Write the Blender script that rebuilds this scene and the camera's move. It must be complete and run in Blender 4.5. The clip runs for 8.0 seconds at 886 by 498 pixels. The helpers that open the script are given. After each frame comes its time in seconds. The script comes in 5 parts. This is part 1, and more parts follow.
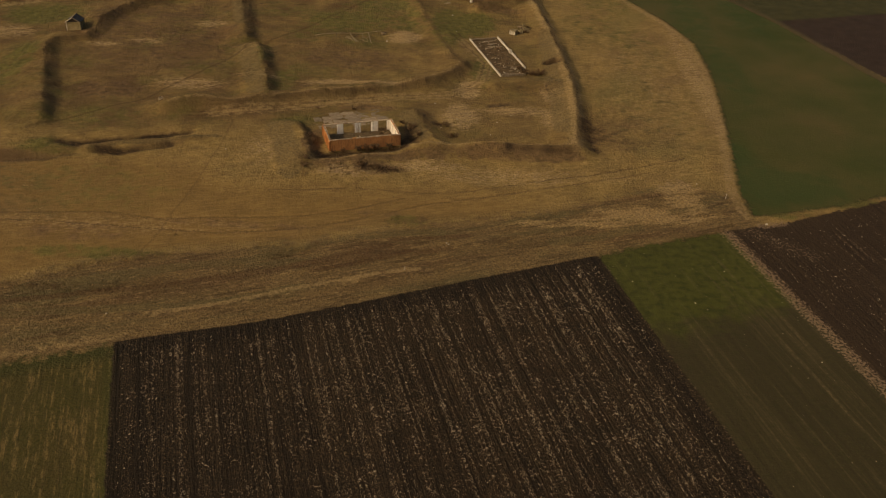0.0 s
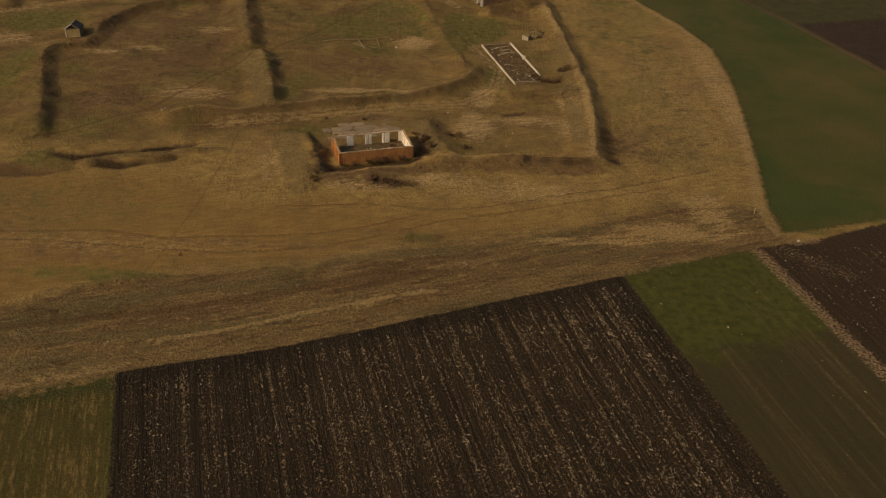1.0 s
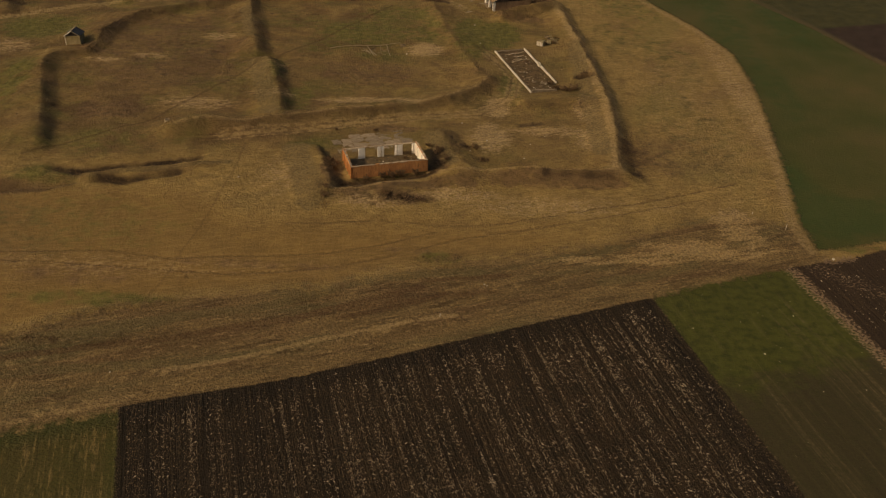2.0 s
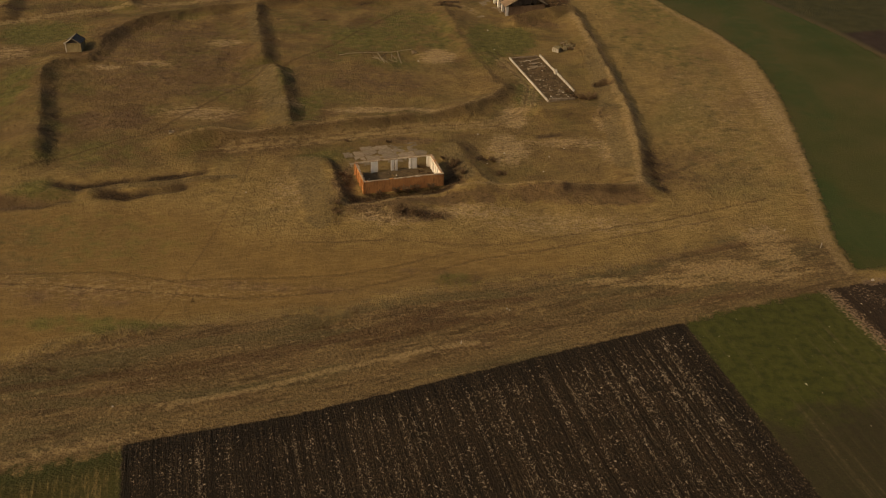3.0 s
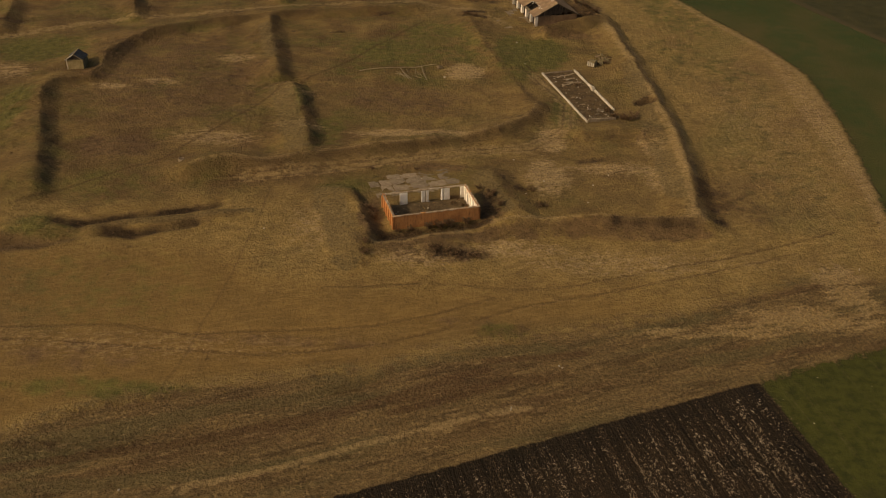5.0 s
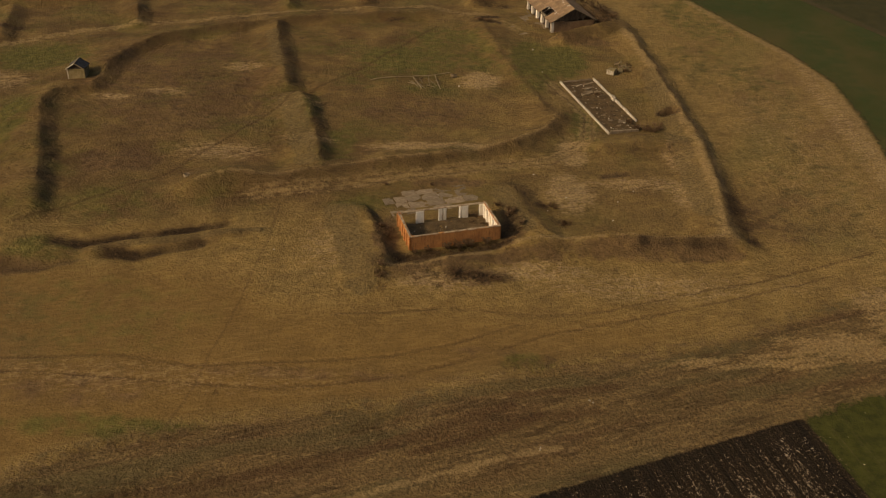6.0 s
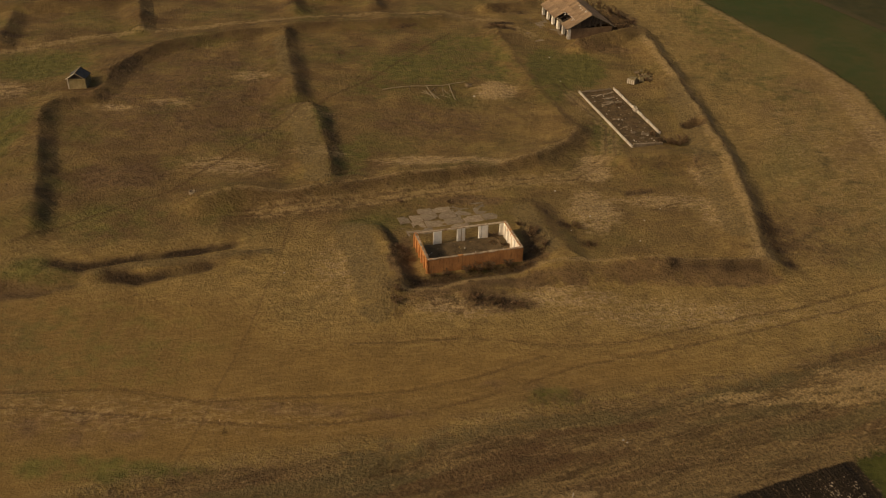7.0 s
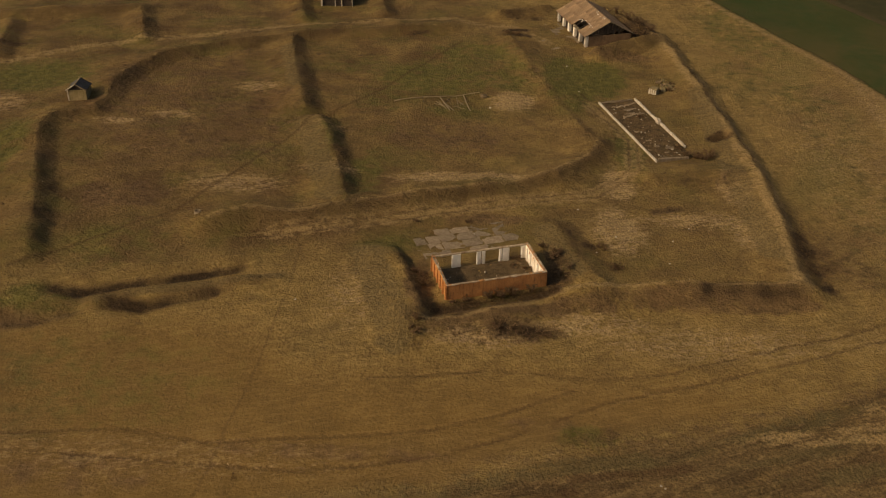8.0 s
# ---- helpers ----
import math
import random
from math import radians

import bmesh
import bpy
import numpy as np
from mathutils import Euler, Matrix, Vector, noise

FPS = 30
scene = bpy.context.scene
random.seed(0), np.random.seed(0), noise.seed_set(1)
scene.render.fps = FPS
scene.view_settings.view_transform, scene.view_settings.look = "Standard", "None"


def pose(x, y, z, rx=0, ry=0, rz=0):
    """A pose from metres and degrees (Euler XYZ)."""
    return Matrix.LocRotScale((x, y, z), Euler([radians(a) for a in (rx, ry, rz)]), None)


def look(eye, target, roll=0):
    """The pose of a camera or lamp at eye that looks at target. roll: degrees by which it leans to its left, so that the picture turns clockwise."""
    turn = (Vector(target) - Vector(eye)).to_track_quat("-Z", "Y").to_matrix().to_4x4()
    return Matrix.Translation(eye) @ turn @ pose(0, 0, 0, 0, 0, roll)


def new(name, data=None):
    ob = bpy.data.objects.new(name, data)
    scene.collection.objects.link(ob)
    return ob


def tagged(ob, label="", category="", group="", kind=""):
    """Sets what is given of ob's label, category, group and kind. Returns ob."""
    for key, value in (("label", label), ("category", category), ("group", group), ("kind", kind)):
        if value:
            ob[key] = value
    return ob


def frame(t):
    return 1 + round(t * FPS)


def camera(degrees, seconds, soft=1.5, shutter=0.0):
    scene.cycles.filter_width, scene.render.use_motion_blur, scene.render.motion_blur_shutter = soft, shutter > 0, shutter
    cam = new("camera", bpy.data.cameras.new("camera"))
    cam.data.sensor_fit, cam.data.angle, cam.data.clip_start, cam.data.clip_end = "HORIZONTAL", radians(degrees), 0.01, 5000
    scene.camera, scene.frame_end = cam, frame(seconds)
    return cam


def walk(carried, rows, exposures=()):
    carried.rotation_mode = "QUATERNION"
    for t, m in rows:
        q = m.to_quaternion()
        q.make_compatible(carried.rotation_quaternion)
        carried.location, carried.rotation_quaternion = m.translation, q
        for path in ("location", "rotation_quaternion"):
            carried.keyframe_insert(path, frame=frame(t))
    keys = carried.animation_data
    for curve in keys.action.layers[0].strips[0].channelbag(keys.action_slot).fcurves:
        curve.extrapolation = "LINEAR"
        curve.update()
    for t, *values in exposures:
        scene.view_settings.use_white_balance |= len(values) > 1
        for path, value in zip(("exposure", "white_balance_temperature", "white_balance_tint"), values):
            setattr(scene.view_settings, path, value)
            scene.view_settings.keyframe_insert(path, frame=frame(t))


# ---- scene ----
cam = camera(48.66, 8.0, 1.15)
PATH = [
    (0.0, (0.00, 0.00, 90.00), (0.00, 85.37, 37.93), 2.26),
    (0.5, (-1.51, 4.37, 89.33), (-1.53, 89.73, 37.23), 2.16),
    (1.0, (-3.00, 8.74, 88.67), (-3.07, 94.07, 36.53), 2.06),
    (1.5, (-4.48, 13.10, 88.02), (-4.62, 98.41, 35.84), 1.96),
    (2.0, (-5.96, 17.46, 87.37), (-6.17, 102.74, 35.15), 1.87),
    (2.5, (-7.42, 21.81, 86.73), (-7.72, 107.07, 34.46), 1.78),
    (3.0, (-8.87, 26.16, 86.09), (-9.27, 111.39, 33.79), 1.69),
    (3.5, (-10.31, 30.51, 85.46), (-10.82, 115.71, 33.12), 1.60),
    (4.0, (-11.74, 34.85, 84.84), (-12.37, 120.03, 32.45), 1.52),
    (4.5, (-13.16, 39.19, 84.22), (-13.91, 124.34, 31.80), 1.44),
    (5.0, (-14.57, 43.52, 83.62), (-15.45, 128.65, 31.15), 1.36),
    (5.5, (-15.97, 47.85, 83.01), (-16.98, 132.95, 30.51), 1.29),
    (6.0, (-17.35, 52.18, 82.42), (-18.50, 137.26, 29.88), 1.22),
    (6.5, (-18.73, 56.50, 81.83), (-20.01, 141.56, 29.26), 1.16),
    (7.0, (-20.10, 60.82, 81.25), (-21.51, 145.86, 28.65), 1.10),
    (7.5, (-21.45, 65.13, 80.67), (-22.99, 150.15, 28.06), 1.04),
    (8.0, (-22.80, 69.44, 80.10), (-24.46, 154.45, 27.47), 0.99),
]
walk(cam, [(t, look(eye, target, roll)) for t, eye, target, roll in PATH], [(0.0, 0.0, 7700, 10), (8.0, 0.0, 7700, 10)])

# ---- light: low sun from the west-south-west, clear sky ----
SUN_FROM = Vector((-0.765, -0.365, 0.530)).normalized()
world = bpy.data.worlds.new("sky")
scene.world = world
world.use_nodes = True
wn = world.node_tree.nodes
sky = wn.new("ShaderNodeTexSky")
sky.sky_type, sky.sun_disc = "NISHITA", False
sky.sun_elevation = math.asin(SUN_FROM.z)
sky.sun_rotation = math.atan2(SUN_FROM.x, SUN_FROM.y)
sky.air_density, sky.dust_density = 1.0, 5.0
world.node_tree.links.new(sky.outputs[0], wn["Background"].inputs[0])
wn["Background"].inputs[1].default_value = 0.085
sun = new("sun", bpy.data.lights.new("sun", "SUN"))
sun.data.energy, sun.data.angle, sun.data.color = 2.10, radians(1.2), (1.0, 0.822, 0.585)
sun.matrix_world = look((0, 0, 300), Vector((0, 0, 300)) - SUN_FROM)

# ---- the plan: lines in metres, x east, y north ----
SITE = 16.5      # turn of the buildings
ROWS_TURN = 15.3  # turn of the plough rows
MAIN = [(-48.8, 117.1), (-41, 119.6), (-29, 123.5), (-19.8, 127.3), (-7.5, 132.5), (7.4, 139), (21.3, 145), (27.4, 147.4), (123.8, -200), (36.6, -200)]
STRIP = [(26, 146.4), (31.8, 149.7), (37.2, 152), (44.9, 154.8), (53.2, 158), (166.9, -200), (122.3, -200)]
PLOUGH_EAST = [(51.7, 157.5), (58.6, 159.9), (63.2, 161.2), (70.7, 164.8), (78.4, 168.4), (86.5, 172.2), (300, 256), (300, -200), (165.4, -200)]
STUBBLE = [(-300, 22), (-63.2, 110.8), (-46.6, 117), (38.6, -200), (-300, -200)]
WHEAT_EDGE = [(20, 390), (38, 338), (53, 301), (62, 280), (66.6, 262.6), (66.8, 241), (64.4, 217), (61.7, 195), (58.6, 174), (58.9, 163.4)]
TRACK = [(40, 420), (70, 338), (85.3, 303.7), (94.8, 282.9), (103.4, 257.8), (110.6, 236.1), (140, 140)]
WHEAT = WHEAT_EDGE + [(73.1, 168), (88.6, 174.6), (131, 193)] + TRACK[-2::-1]
FAR_FIELD = [(95.5, 284.2), (132.3, 295.5), (320, 350), (320, 240), (118, 225)]
FAR_GREEN = [(40, 420), (70, 338), (85.3, 303.7), (95.5, 284.2), (118, 225), (320, 240), (320, 600), (-40, 620)]
WEST = [(-89.1, 196), (-90.3, 200), (-91.3, 203.4), (-96.6, 218.9), (-100.9, 230), (-103.1, 238.5), (-101.7, 243.1), (-96.4, 247), (-95.3, 252.8), (-96.1, 260.3), (-94.3, 270.2), (-89.1, 278.2), (-81.4, 283.9), (-74.2, 286.6), (-63.8, 291.2), (-52.9, 295.2), (-39.7, 299), (-28, 300)]
MID_NORTH = [(-63.5, 290), (-60.3, 275.1), (-57.1, 261.5), (-54.6, 251)]
MID_SOUTH = [(-50.7, 245), (-49.1, 241.2), (-46.2, 229.7), (-41.6, 210.6)]
SHOULDER = [(1.7, 234.4), (0.6, 241.8), (-3.7, 257.1), (-8.1, 274.8), (-12.3, 297)]
SOUTH = [(-62.9, 204), (-57.1, 207.1), (-48, 207.6), (-41, 210.6), (-29.1, 214.8), (-14.7, 218.9), (-6.6, 223), (0, 230), (2.6, 236)]
DITCH_NORTH = [(-81.2, 185.9), (-76.6, 184.8), (-73, 186.6), (-65.4, 189.1), (-56, 192.2)]
DITCH_RIDGE = [(-75.7, 182.6), (-72, 183.8), (-68.3, 184.8), (-60.6, 186.9), (-49.5, 189.2)]
DITCH_SOUTH = [(-71.7, 182.4), (-67, 181.5), (-63.9, 183.5), (-58.4, 185.8)]
DITCH_WEST = [(-97, 175.5), (-90.3, 177.1), (-86.1, 178.2), (-81.4, 178.2), (-76.9, 181)]
YARD_WEST = [(-32.2, 195), (-30.2, 189.1), (-28.6, 183.8), (-28, 180.2)]
YARD_SOUTH = [(-28.6, 178.4), (-22, 179.9), (-15.6, 182.7), (-7.3, 186.6), (-0.7, 187.6), (12.7, 188.8), (20.1, 189), (27.4, 189.6)]
YARD_EAST = [(-7.4, 205.3), (-4.9, 197.6), (-2.9, 191.8), (-0.6, 188.8)]
EAST = [(15.7, 310), (19.9, 301.7), (23.4, 294.7), (25.9, 276), (27.3, 260), (28.3, 247), (29, 236.9), (29.5, 227.1), (29.6, 216), (29, 205.6), (28.2, 196.3), (27.6, 189.4)]
SPUR = [(7.6, 284.6), (12, 287.5), (23.2, 294)]
STEP = [(11.5, 224.5), (19.7, 226.2), (27, 225.5)]
ROUGH_EDGE = [(-300, 60), (-85, 126), (-71.8, 131.7), (-62.7, 137.5), (-56.1, 140.7), (-44.4, 143.8), (-31.2, 146.9), (-24.2, 147), (-18, 151.5), (-9, 154.5), (4, 158), (20, 163), (46, 176), (58, 172), (60, 158), (27, 143), (-48, 114), (-300, 20)]
LOW_RIDGE = [(-46, 124.5), (-34.3, 128.3), (-24.2, 133.1), (-13.4, 137.3), (-4, 140.5)]
RUTS = [
    [(-110, 153), (-78.6, 154.8), (-62.5, 156.3), (-52.1, 154.4), (-32.6, 156.5), (-26, 157.6), (-17.8, 160.5), (-12.7, 163.1)],
    [(-110, 150.5), (-77.5, 152.1), (-69.4, 152.1), (-52.8, 150.9), (-40.6, 150.2), (-31.9, 151.7), (-24, 153.7), (-16, 157), (-4.1, 163.5), (10.3, 168.2), (23.6, 173.1), (36.9, 179.1)],
    [(-28.7, 167.7), (-18.2, 169.4), (-3.9, 167.9), (5.1, 169.6), (14.5, 173.4), (29.3, 178.6), (45.4, 186.1)],
    [(-52.8, 202.7), (-40.5, 206), (-27.9, 210.4), (-10.9, 215.2), (-0.1, 217.8), (8, 226), (9.5, 240), (3, 256)],
]
FOOTPATHS = [[(-51.2, 147), (-50.5, 150.3), (-50.1, 157), (-48.9, 165), (-47.9, 179.7), (-47.4, 188.2), (-47.5, 194)],
             [(-86, 194), (-70, 209), (-61, 226), (-52, 246), (-40, 262), (-26, 288)]]
VERGE = [(-140, 84), (-64, 113), (-56, 116), (-47, 119)]
NORTH_TRACK = [(-150, 258), (-125.2, 272), (-119.1, 275.9), (-112.3, 281.8), (-98.6, 288.4), (-79.8, 293.6), (-61.8, 299.7), (-43.1, 305), (-26.2, 307), (-12, 303), (-3, 292)]
GAP = [(-63, 248), (-55, 249), (-47, 248.5)]
# crest line, height, width of the slope on its left, on its right
FAR_BANK = [(-150, 299), (-134.6, 302.2), (-121.9, 305.8), (-105.8, 308.8)]
FAR_SIDE = [(-104.4, 308.9), (-101, 299), (-98.4, 289)]
FAR_WEST = [(-127.3, 276.2), (-130, 286), (-132.7, 297.1)]
FAR_MID = [(-67, 322), (-65.7, 316.4), (-62.6, 305)]
FAR_EAST = [(-46, 325), (-44.6, 319.2), (-42.7, 311)]
SHED_BANK = [(-13.7, 312), (-8.4, 314.2), (-1.7, 317.4)]
BANKS = [
    (WEST, 1.6, 12.0, 4.2), (MID_NORTH, 1.6, 4.4, 8.0), (MID_SOUTH, 1.6, 4.0, 8.0), (SOUTH, 1.75, 8.0, 4.8), (SHOULDER, 1.0, 5.0, 8.0),
    (DITCH_RIDGE, 0.55, 2.6, 3.0), (YARD_WEST, 1.8, 3.2, 9.0), (YARD_SOUTH[:4], .95, 3.0, 6.8), (YARD_SOUTH[3:], 1.9, 3.2, 6.4), (YARD_EAST, 1.1, 4.2, 6.0),
    (EAST, 1.6, 3.8, 7.0), (SPUR, 2.9, 3.5, 5.0), (STEP, 1.4, 9.0, 4.2), (LOW_RIDGE, 0.35, 2.5, 2.5),
    (FAR_BANK, 1.5, 9, 4.5), (FAR_SIDE, 1.4, 4, 6), (FAR_WEST, 1.3, 6, 4), (FAR_MID, 1.5, 3.8, 6), (FAR_EAST, 1.3, 3.6, 6), (SHED_BANK, 1.4, 4, 4),
]
HOLLOWS = [(GAP, .7, 3.0), (DITCH_NORTH, .8, 3.6), (DITCH_SOUTH, 0.7, 3.4), (DITCH_WEST, 0.8, 3.2), ([(25.4, 240.6), (27.2, 241.2)], 1.3, 2.0)]
# overgrown slopes below a crest, their shade coloured in too: crest line, side (+1 left of its way), width, strength
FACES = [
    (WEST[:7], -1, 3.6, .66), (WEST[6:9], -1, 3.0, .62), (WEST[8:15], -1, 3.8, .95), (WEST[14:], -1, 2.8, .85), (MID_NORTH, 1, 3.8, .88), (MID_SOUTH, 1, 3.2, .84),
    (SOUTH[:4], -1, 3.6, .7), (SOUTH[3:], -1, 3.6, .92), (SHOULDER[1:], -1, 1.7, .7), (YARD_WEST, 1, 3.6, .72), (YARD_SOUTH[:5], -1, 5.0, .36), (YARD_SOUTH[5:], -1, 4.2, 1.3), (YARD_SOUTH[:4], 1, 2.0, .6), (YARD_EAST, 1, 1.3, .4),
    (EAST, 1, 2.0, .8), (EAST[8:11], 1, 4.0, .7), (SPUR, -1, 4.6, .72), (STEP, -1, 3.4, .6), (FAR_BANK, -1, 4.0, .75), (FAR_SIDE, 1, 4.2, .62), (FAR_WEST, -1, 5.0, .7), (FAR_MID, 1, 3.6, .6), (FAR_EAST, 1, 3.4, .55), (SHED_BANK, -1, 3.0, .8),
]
# ditches, wall-foot hollow and pit coloured dark along their middle: line, half width, strength
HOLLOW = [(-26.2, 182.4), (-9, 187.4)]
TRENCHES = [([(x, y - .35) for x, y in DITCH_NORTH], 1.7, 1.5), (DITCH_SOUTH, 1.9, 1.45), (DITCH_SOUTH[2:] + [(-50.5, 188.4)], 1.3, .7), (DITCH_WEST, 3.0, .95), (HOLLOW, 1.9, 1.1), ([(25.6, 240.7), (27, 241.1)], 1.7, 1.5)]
# dark dead weeds: line, half width, strength
WEEDS = [
    ([(-29.4, 179), (-27.8, 174.2)], 2.0, .6),
    ([(-9, 156.8), (-4.5, 157.8)], 2.4, .5),     ([(-56, 281.4), (-53.2, 282)], 1.0, .8), ([(-46.6, 282), (-43.4, 282.8)], .8, .8), ([(-23.5, 238.6), (-19, 237.4), (-16.5, 236.5)], .7, .8), ([(-12.5, 299.2), (-8, 300.2)], 1.6, 1.2), ([(-36, 296.2), (-31, 297.6)], 1.3, .9), ([(9.5, 213), (13.5, 214)], 1.3, .8), ([(-92, 215), (-86, 216.5)], 2.4, .6), ([(-80, 213), (-75, 214.5)], 2, .45), ([(-131, 281), (-124, 283)], 2.5, .7), ([(-68, 310), (-61, 312)], 2.0, .7),
    ([(-30.6, 180), (-29.4, 176.5)], 1.8, .5), (DITCH_NORTH, 2.2, .5), (DITCH_SOUTH, 2.1, .5), (DITCH_WEST, 3.2, 0.4), ([(-2.8, 200.8), (-1.4, 199.4)], 1.3, .95), ([(-.9, 196.2), (1.2, 194.6)], 1.3, .95), ([(-5.6, 204), (-4.6, 201.6)], .7, .8), ([(31, 190), (31.2, 204)], 2.4, .9), ([(-26.4, 182.0), (-8.6, 187.2)], 1.9, 1.0), ([(-9, 190), (-7.4, 195), (-9.5, 199)], 1.9, .75), ([(-17.5, 177.6), (-10, 177.2)], 2.2, .8), ([(-9, 184), (10, 186)], 3.0, .45),
    ([(18, 295.5), (20, 300), (18.5, 307)], 3.2, 1.15), ([(19.4, 265.2), (21, 267.4)], 1.5, 1.1), ([(13, 222), (19, 223.5), (25, 223)], 2.4, .5),
    ([(14, 313), (18, 301), (20, 295)], 2.5, 0.8), ([(-13, 311), (-5, 310)], 2.5, 0.8), ([(-14, 297), (-8, 296)], 2.0, 0.8),
    ([(25.2, 240.4), (27.4, 241.2)], 2.1, 1.4), ([(33, 196), (33, 208)], 3.0, 0.6), ([(-70, 131), (-58, 131), (-44, 134)], 1.6, 0.55), ([(-62, 137), (-48, 142)], 1.5, 0.4),
    ([(-30, 143), (-22, 146)], 1.5, 0.45), ([(-20, 140), (5, 148), (15, 152)], 1.3, 0.45),
]
# greyish turf on the banks' broad backs: line, half width
MOUNDS = [([(-53, 243), (-49.5, 231), (-45, 214)], 2.8), ([(-63, 282), (-58.5, 263)], 2.2), ([(-37, 196.5), (-35, 189.8), (-32.5, 181.5), (-31, 175)], 3.4), ([(25.5, 262), (25.6, 236), (25.6, 214), (25.4, 199)], 2.4), ([(-9.5, 204), (-5.6, 193)], 2.2), (DITCH_RIDGE, 1.1)]
# swaths of grey-green and of rusty weeds in the rough strip: line, half width
MOSS = [([(-68, 130.5), (-55.5, 134.7), (-44.8, 138.4), (-34.9, 140.8), (-25.8, 145.3), (-21.2, 149.1), (-9.4, 152.2), (-0.8, 153.9)], 1.5), ([(-75, 121), (-62.3, 124.1), (-52.6, 125.4), (-43.5, 126.6), (-33, 129.3), (-23, 133.9)], 1.3), ([(20, 151.6), (28.3, 153.9), (36.2, 158)], 1.5)]
RUST = [([(-74, 125), (-63.7, 127.9), (-55.5, 130), (-48.4, 131.5), (-37.9, 135.6), (-28.2, 138.6), (-17.5, 144.4), (-9.4, 148.3)], 1.0), ([(-9.4, 150.2), (-0.9, 151.4), (4.3, 152.6)], .8), ([(-21.9, 138.9), (-12.5, 142.6), (-6, 146.4)], .8)]
# soft patches: x, y, half length east, half length north, strength
LUSH = [(80, 170.5, 14, 2.2, .9), (66, 165, 5, 2, .7), (49, 262, 9, 16, .4), (10.2, 243, 2.2, 11, .9), (-72, 165, 24, 13, .34), (-98, 152, 20, 14, .34), (-21, 283, 14, 8, .5), (-13, 271, 8, 12, .5), (-39, 258, 9, 9, .45), (-46, 276, 9, 8, .4), (-24, 252, 8, 5, .45), (6, 271, 6.5, 10, 1.15), (46, 212, 14, 26, .30), (46, 305, 15, 28, .45), (40, 272, 11, 20, .36), (50, 250, 9, 14, .32), (-29, 269, 14, 11, .7), (-20, 285, 12, 8, .6), (0, 268, 6, 16, .9), (8, 236, 3.5, 14, .6), (-113, 265, 12, 9, .8), (-107, 226, 5, 18, .6), (-6.8, 157, 5, 2.6, .5), (-40, 222, 4, 14, .5), (-76, 198, 10, 8, .4),
        (-82, 183, 9, 4, .6), (-34, 200, 5, 3, .6), (47, 158, 10, 3, .5), (-44, 130, 22, 4, .5), (-66, 126, 10, 6, .5), (-60, 142, 14, 2.5, .6), (56, 320, 16, 40, .3), (45, 210, 8, 5, .2), (-21, 183.6, 4, 1.3, .9), (-15, 185.6, 4, 1.2, .8), (-48, 236, 4, 13, .5)]
PALE = [(-19, 176, 9, 2.6, .45), (-4, 179.6, 8, 3, .5), (-38, 186, 5, 9, .4), (18, 158, 9, 1.6, .6), (30, 160, 8, 1.8, .7), (38, 162.4, 11, 3.4, .95), (46.5, 171, 4.5, 7, .9), (30, 159.4, 8, 2.4, .75), (40, 163, 13, 3.0, .7), (46, 168, 4, 5, .6), (50, 230, 12, 45, .25), (-12.5, 257.5, 4.6, 5.0, .85), (3, 206, 4.5, 8, .7), (17, 210, 13, 3, .52), (24, 206, 3.5, 6, .55), (24.5, 221, 3, 8, .6), (-23, 222, 12, 3, .75), (-62, 219, 10, 4, .5), (-46, 224, 6, 3, .5),
        (-80, 247, 5, 2.4, .48), (-50, 241, 6, 4, .4), (12, 176, 18, 4, .4), (-60, 152, 30, 4, .25), (62, 230, 3.5, 50, .45), (-118, 250, 8, 6, .5), (4.5, 222, 3, 6, .75), (-90, 243, 5, 2, .5), (-66, 262, 5, 2.8, .5), (18, 178, 25, 3, .3)]
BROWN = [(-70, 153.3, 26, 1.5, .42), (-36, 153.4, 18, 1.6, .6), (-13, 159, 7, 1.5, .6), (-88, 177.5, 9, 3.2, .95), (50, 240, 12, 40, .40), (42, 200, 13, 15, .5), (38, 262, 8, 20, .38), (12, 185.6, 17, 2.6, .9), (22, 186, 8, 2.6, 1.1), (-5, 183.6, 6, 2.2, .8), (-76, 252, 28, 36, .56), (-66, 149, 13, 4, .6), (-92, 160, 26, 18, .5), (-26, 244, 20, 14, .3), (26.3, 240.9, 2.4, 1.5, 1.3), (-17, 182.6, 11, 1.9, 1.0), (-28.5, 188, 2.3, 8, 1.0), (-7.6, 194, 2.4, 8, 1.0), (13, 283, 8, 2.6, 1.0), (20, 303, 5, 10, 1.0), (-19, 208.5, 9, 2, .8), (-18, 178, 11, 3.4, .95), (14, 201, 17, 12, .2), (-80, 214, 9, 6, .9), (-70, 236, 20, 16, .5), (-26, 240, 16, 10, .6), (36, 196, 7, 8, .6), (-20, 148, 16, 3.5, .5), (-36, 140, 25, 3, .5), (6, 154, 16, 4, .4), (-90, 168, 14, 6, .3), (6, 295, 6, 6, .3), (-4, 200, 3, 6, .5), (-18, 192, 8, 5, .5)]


def line_distance(x, y, line):
    """Distance to a line of points, and on which side (+1: left of its way, between -1 and 1 past an end)."""
    best, side = np.full(x.shape, 1e9), np.ones(x.shape)
    for (ax, ay), (bx, by) in zip(line, line[1:]):
        dx, dy = bx - ax, by - ay
        s = np.clip(((x - ax) * dx + (y - ay) * dy) / (dx * dx + dy * dy), 0, 1)
        d = np.hypot(x - ax - s * dx, y - ay - s * dy)
        near = d < best
        best = np.where(near, d, best)
        side = np.where(near, (dx * (y - ay) - dy * (x - ax)) / (math.hypot(dx, dy) * np.maximum(d, 1e-6)), side)
    return best, side


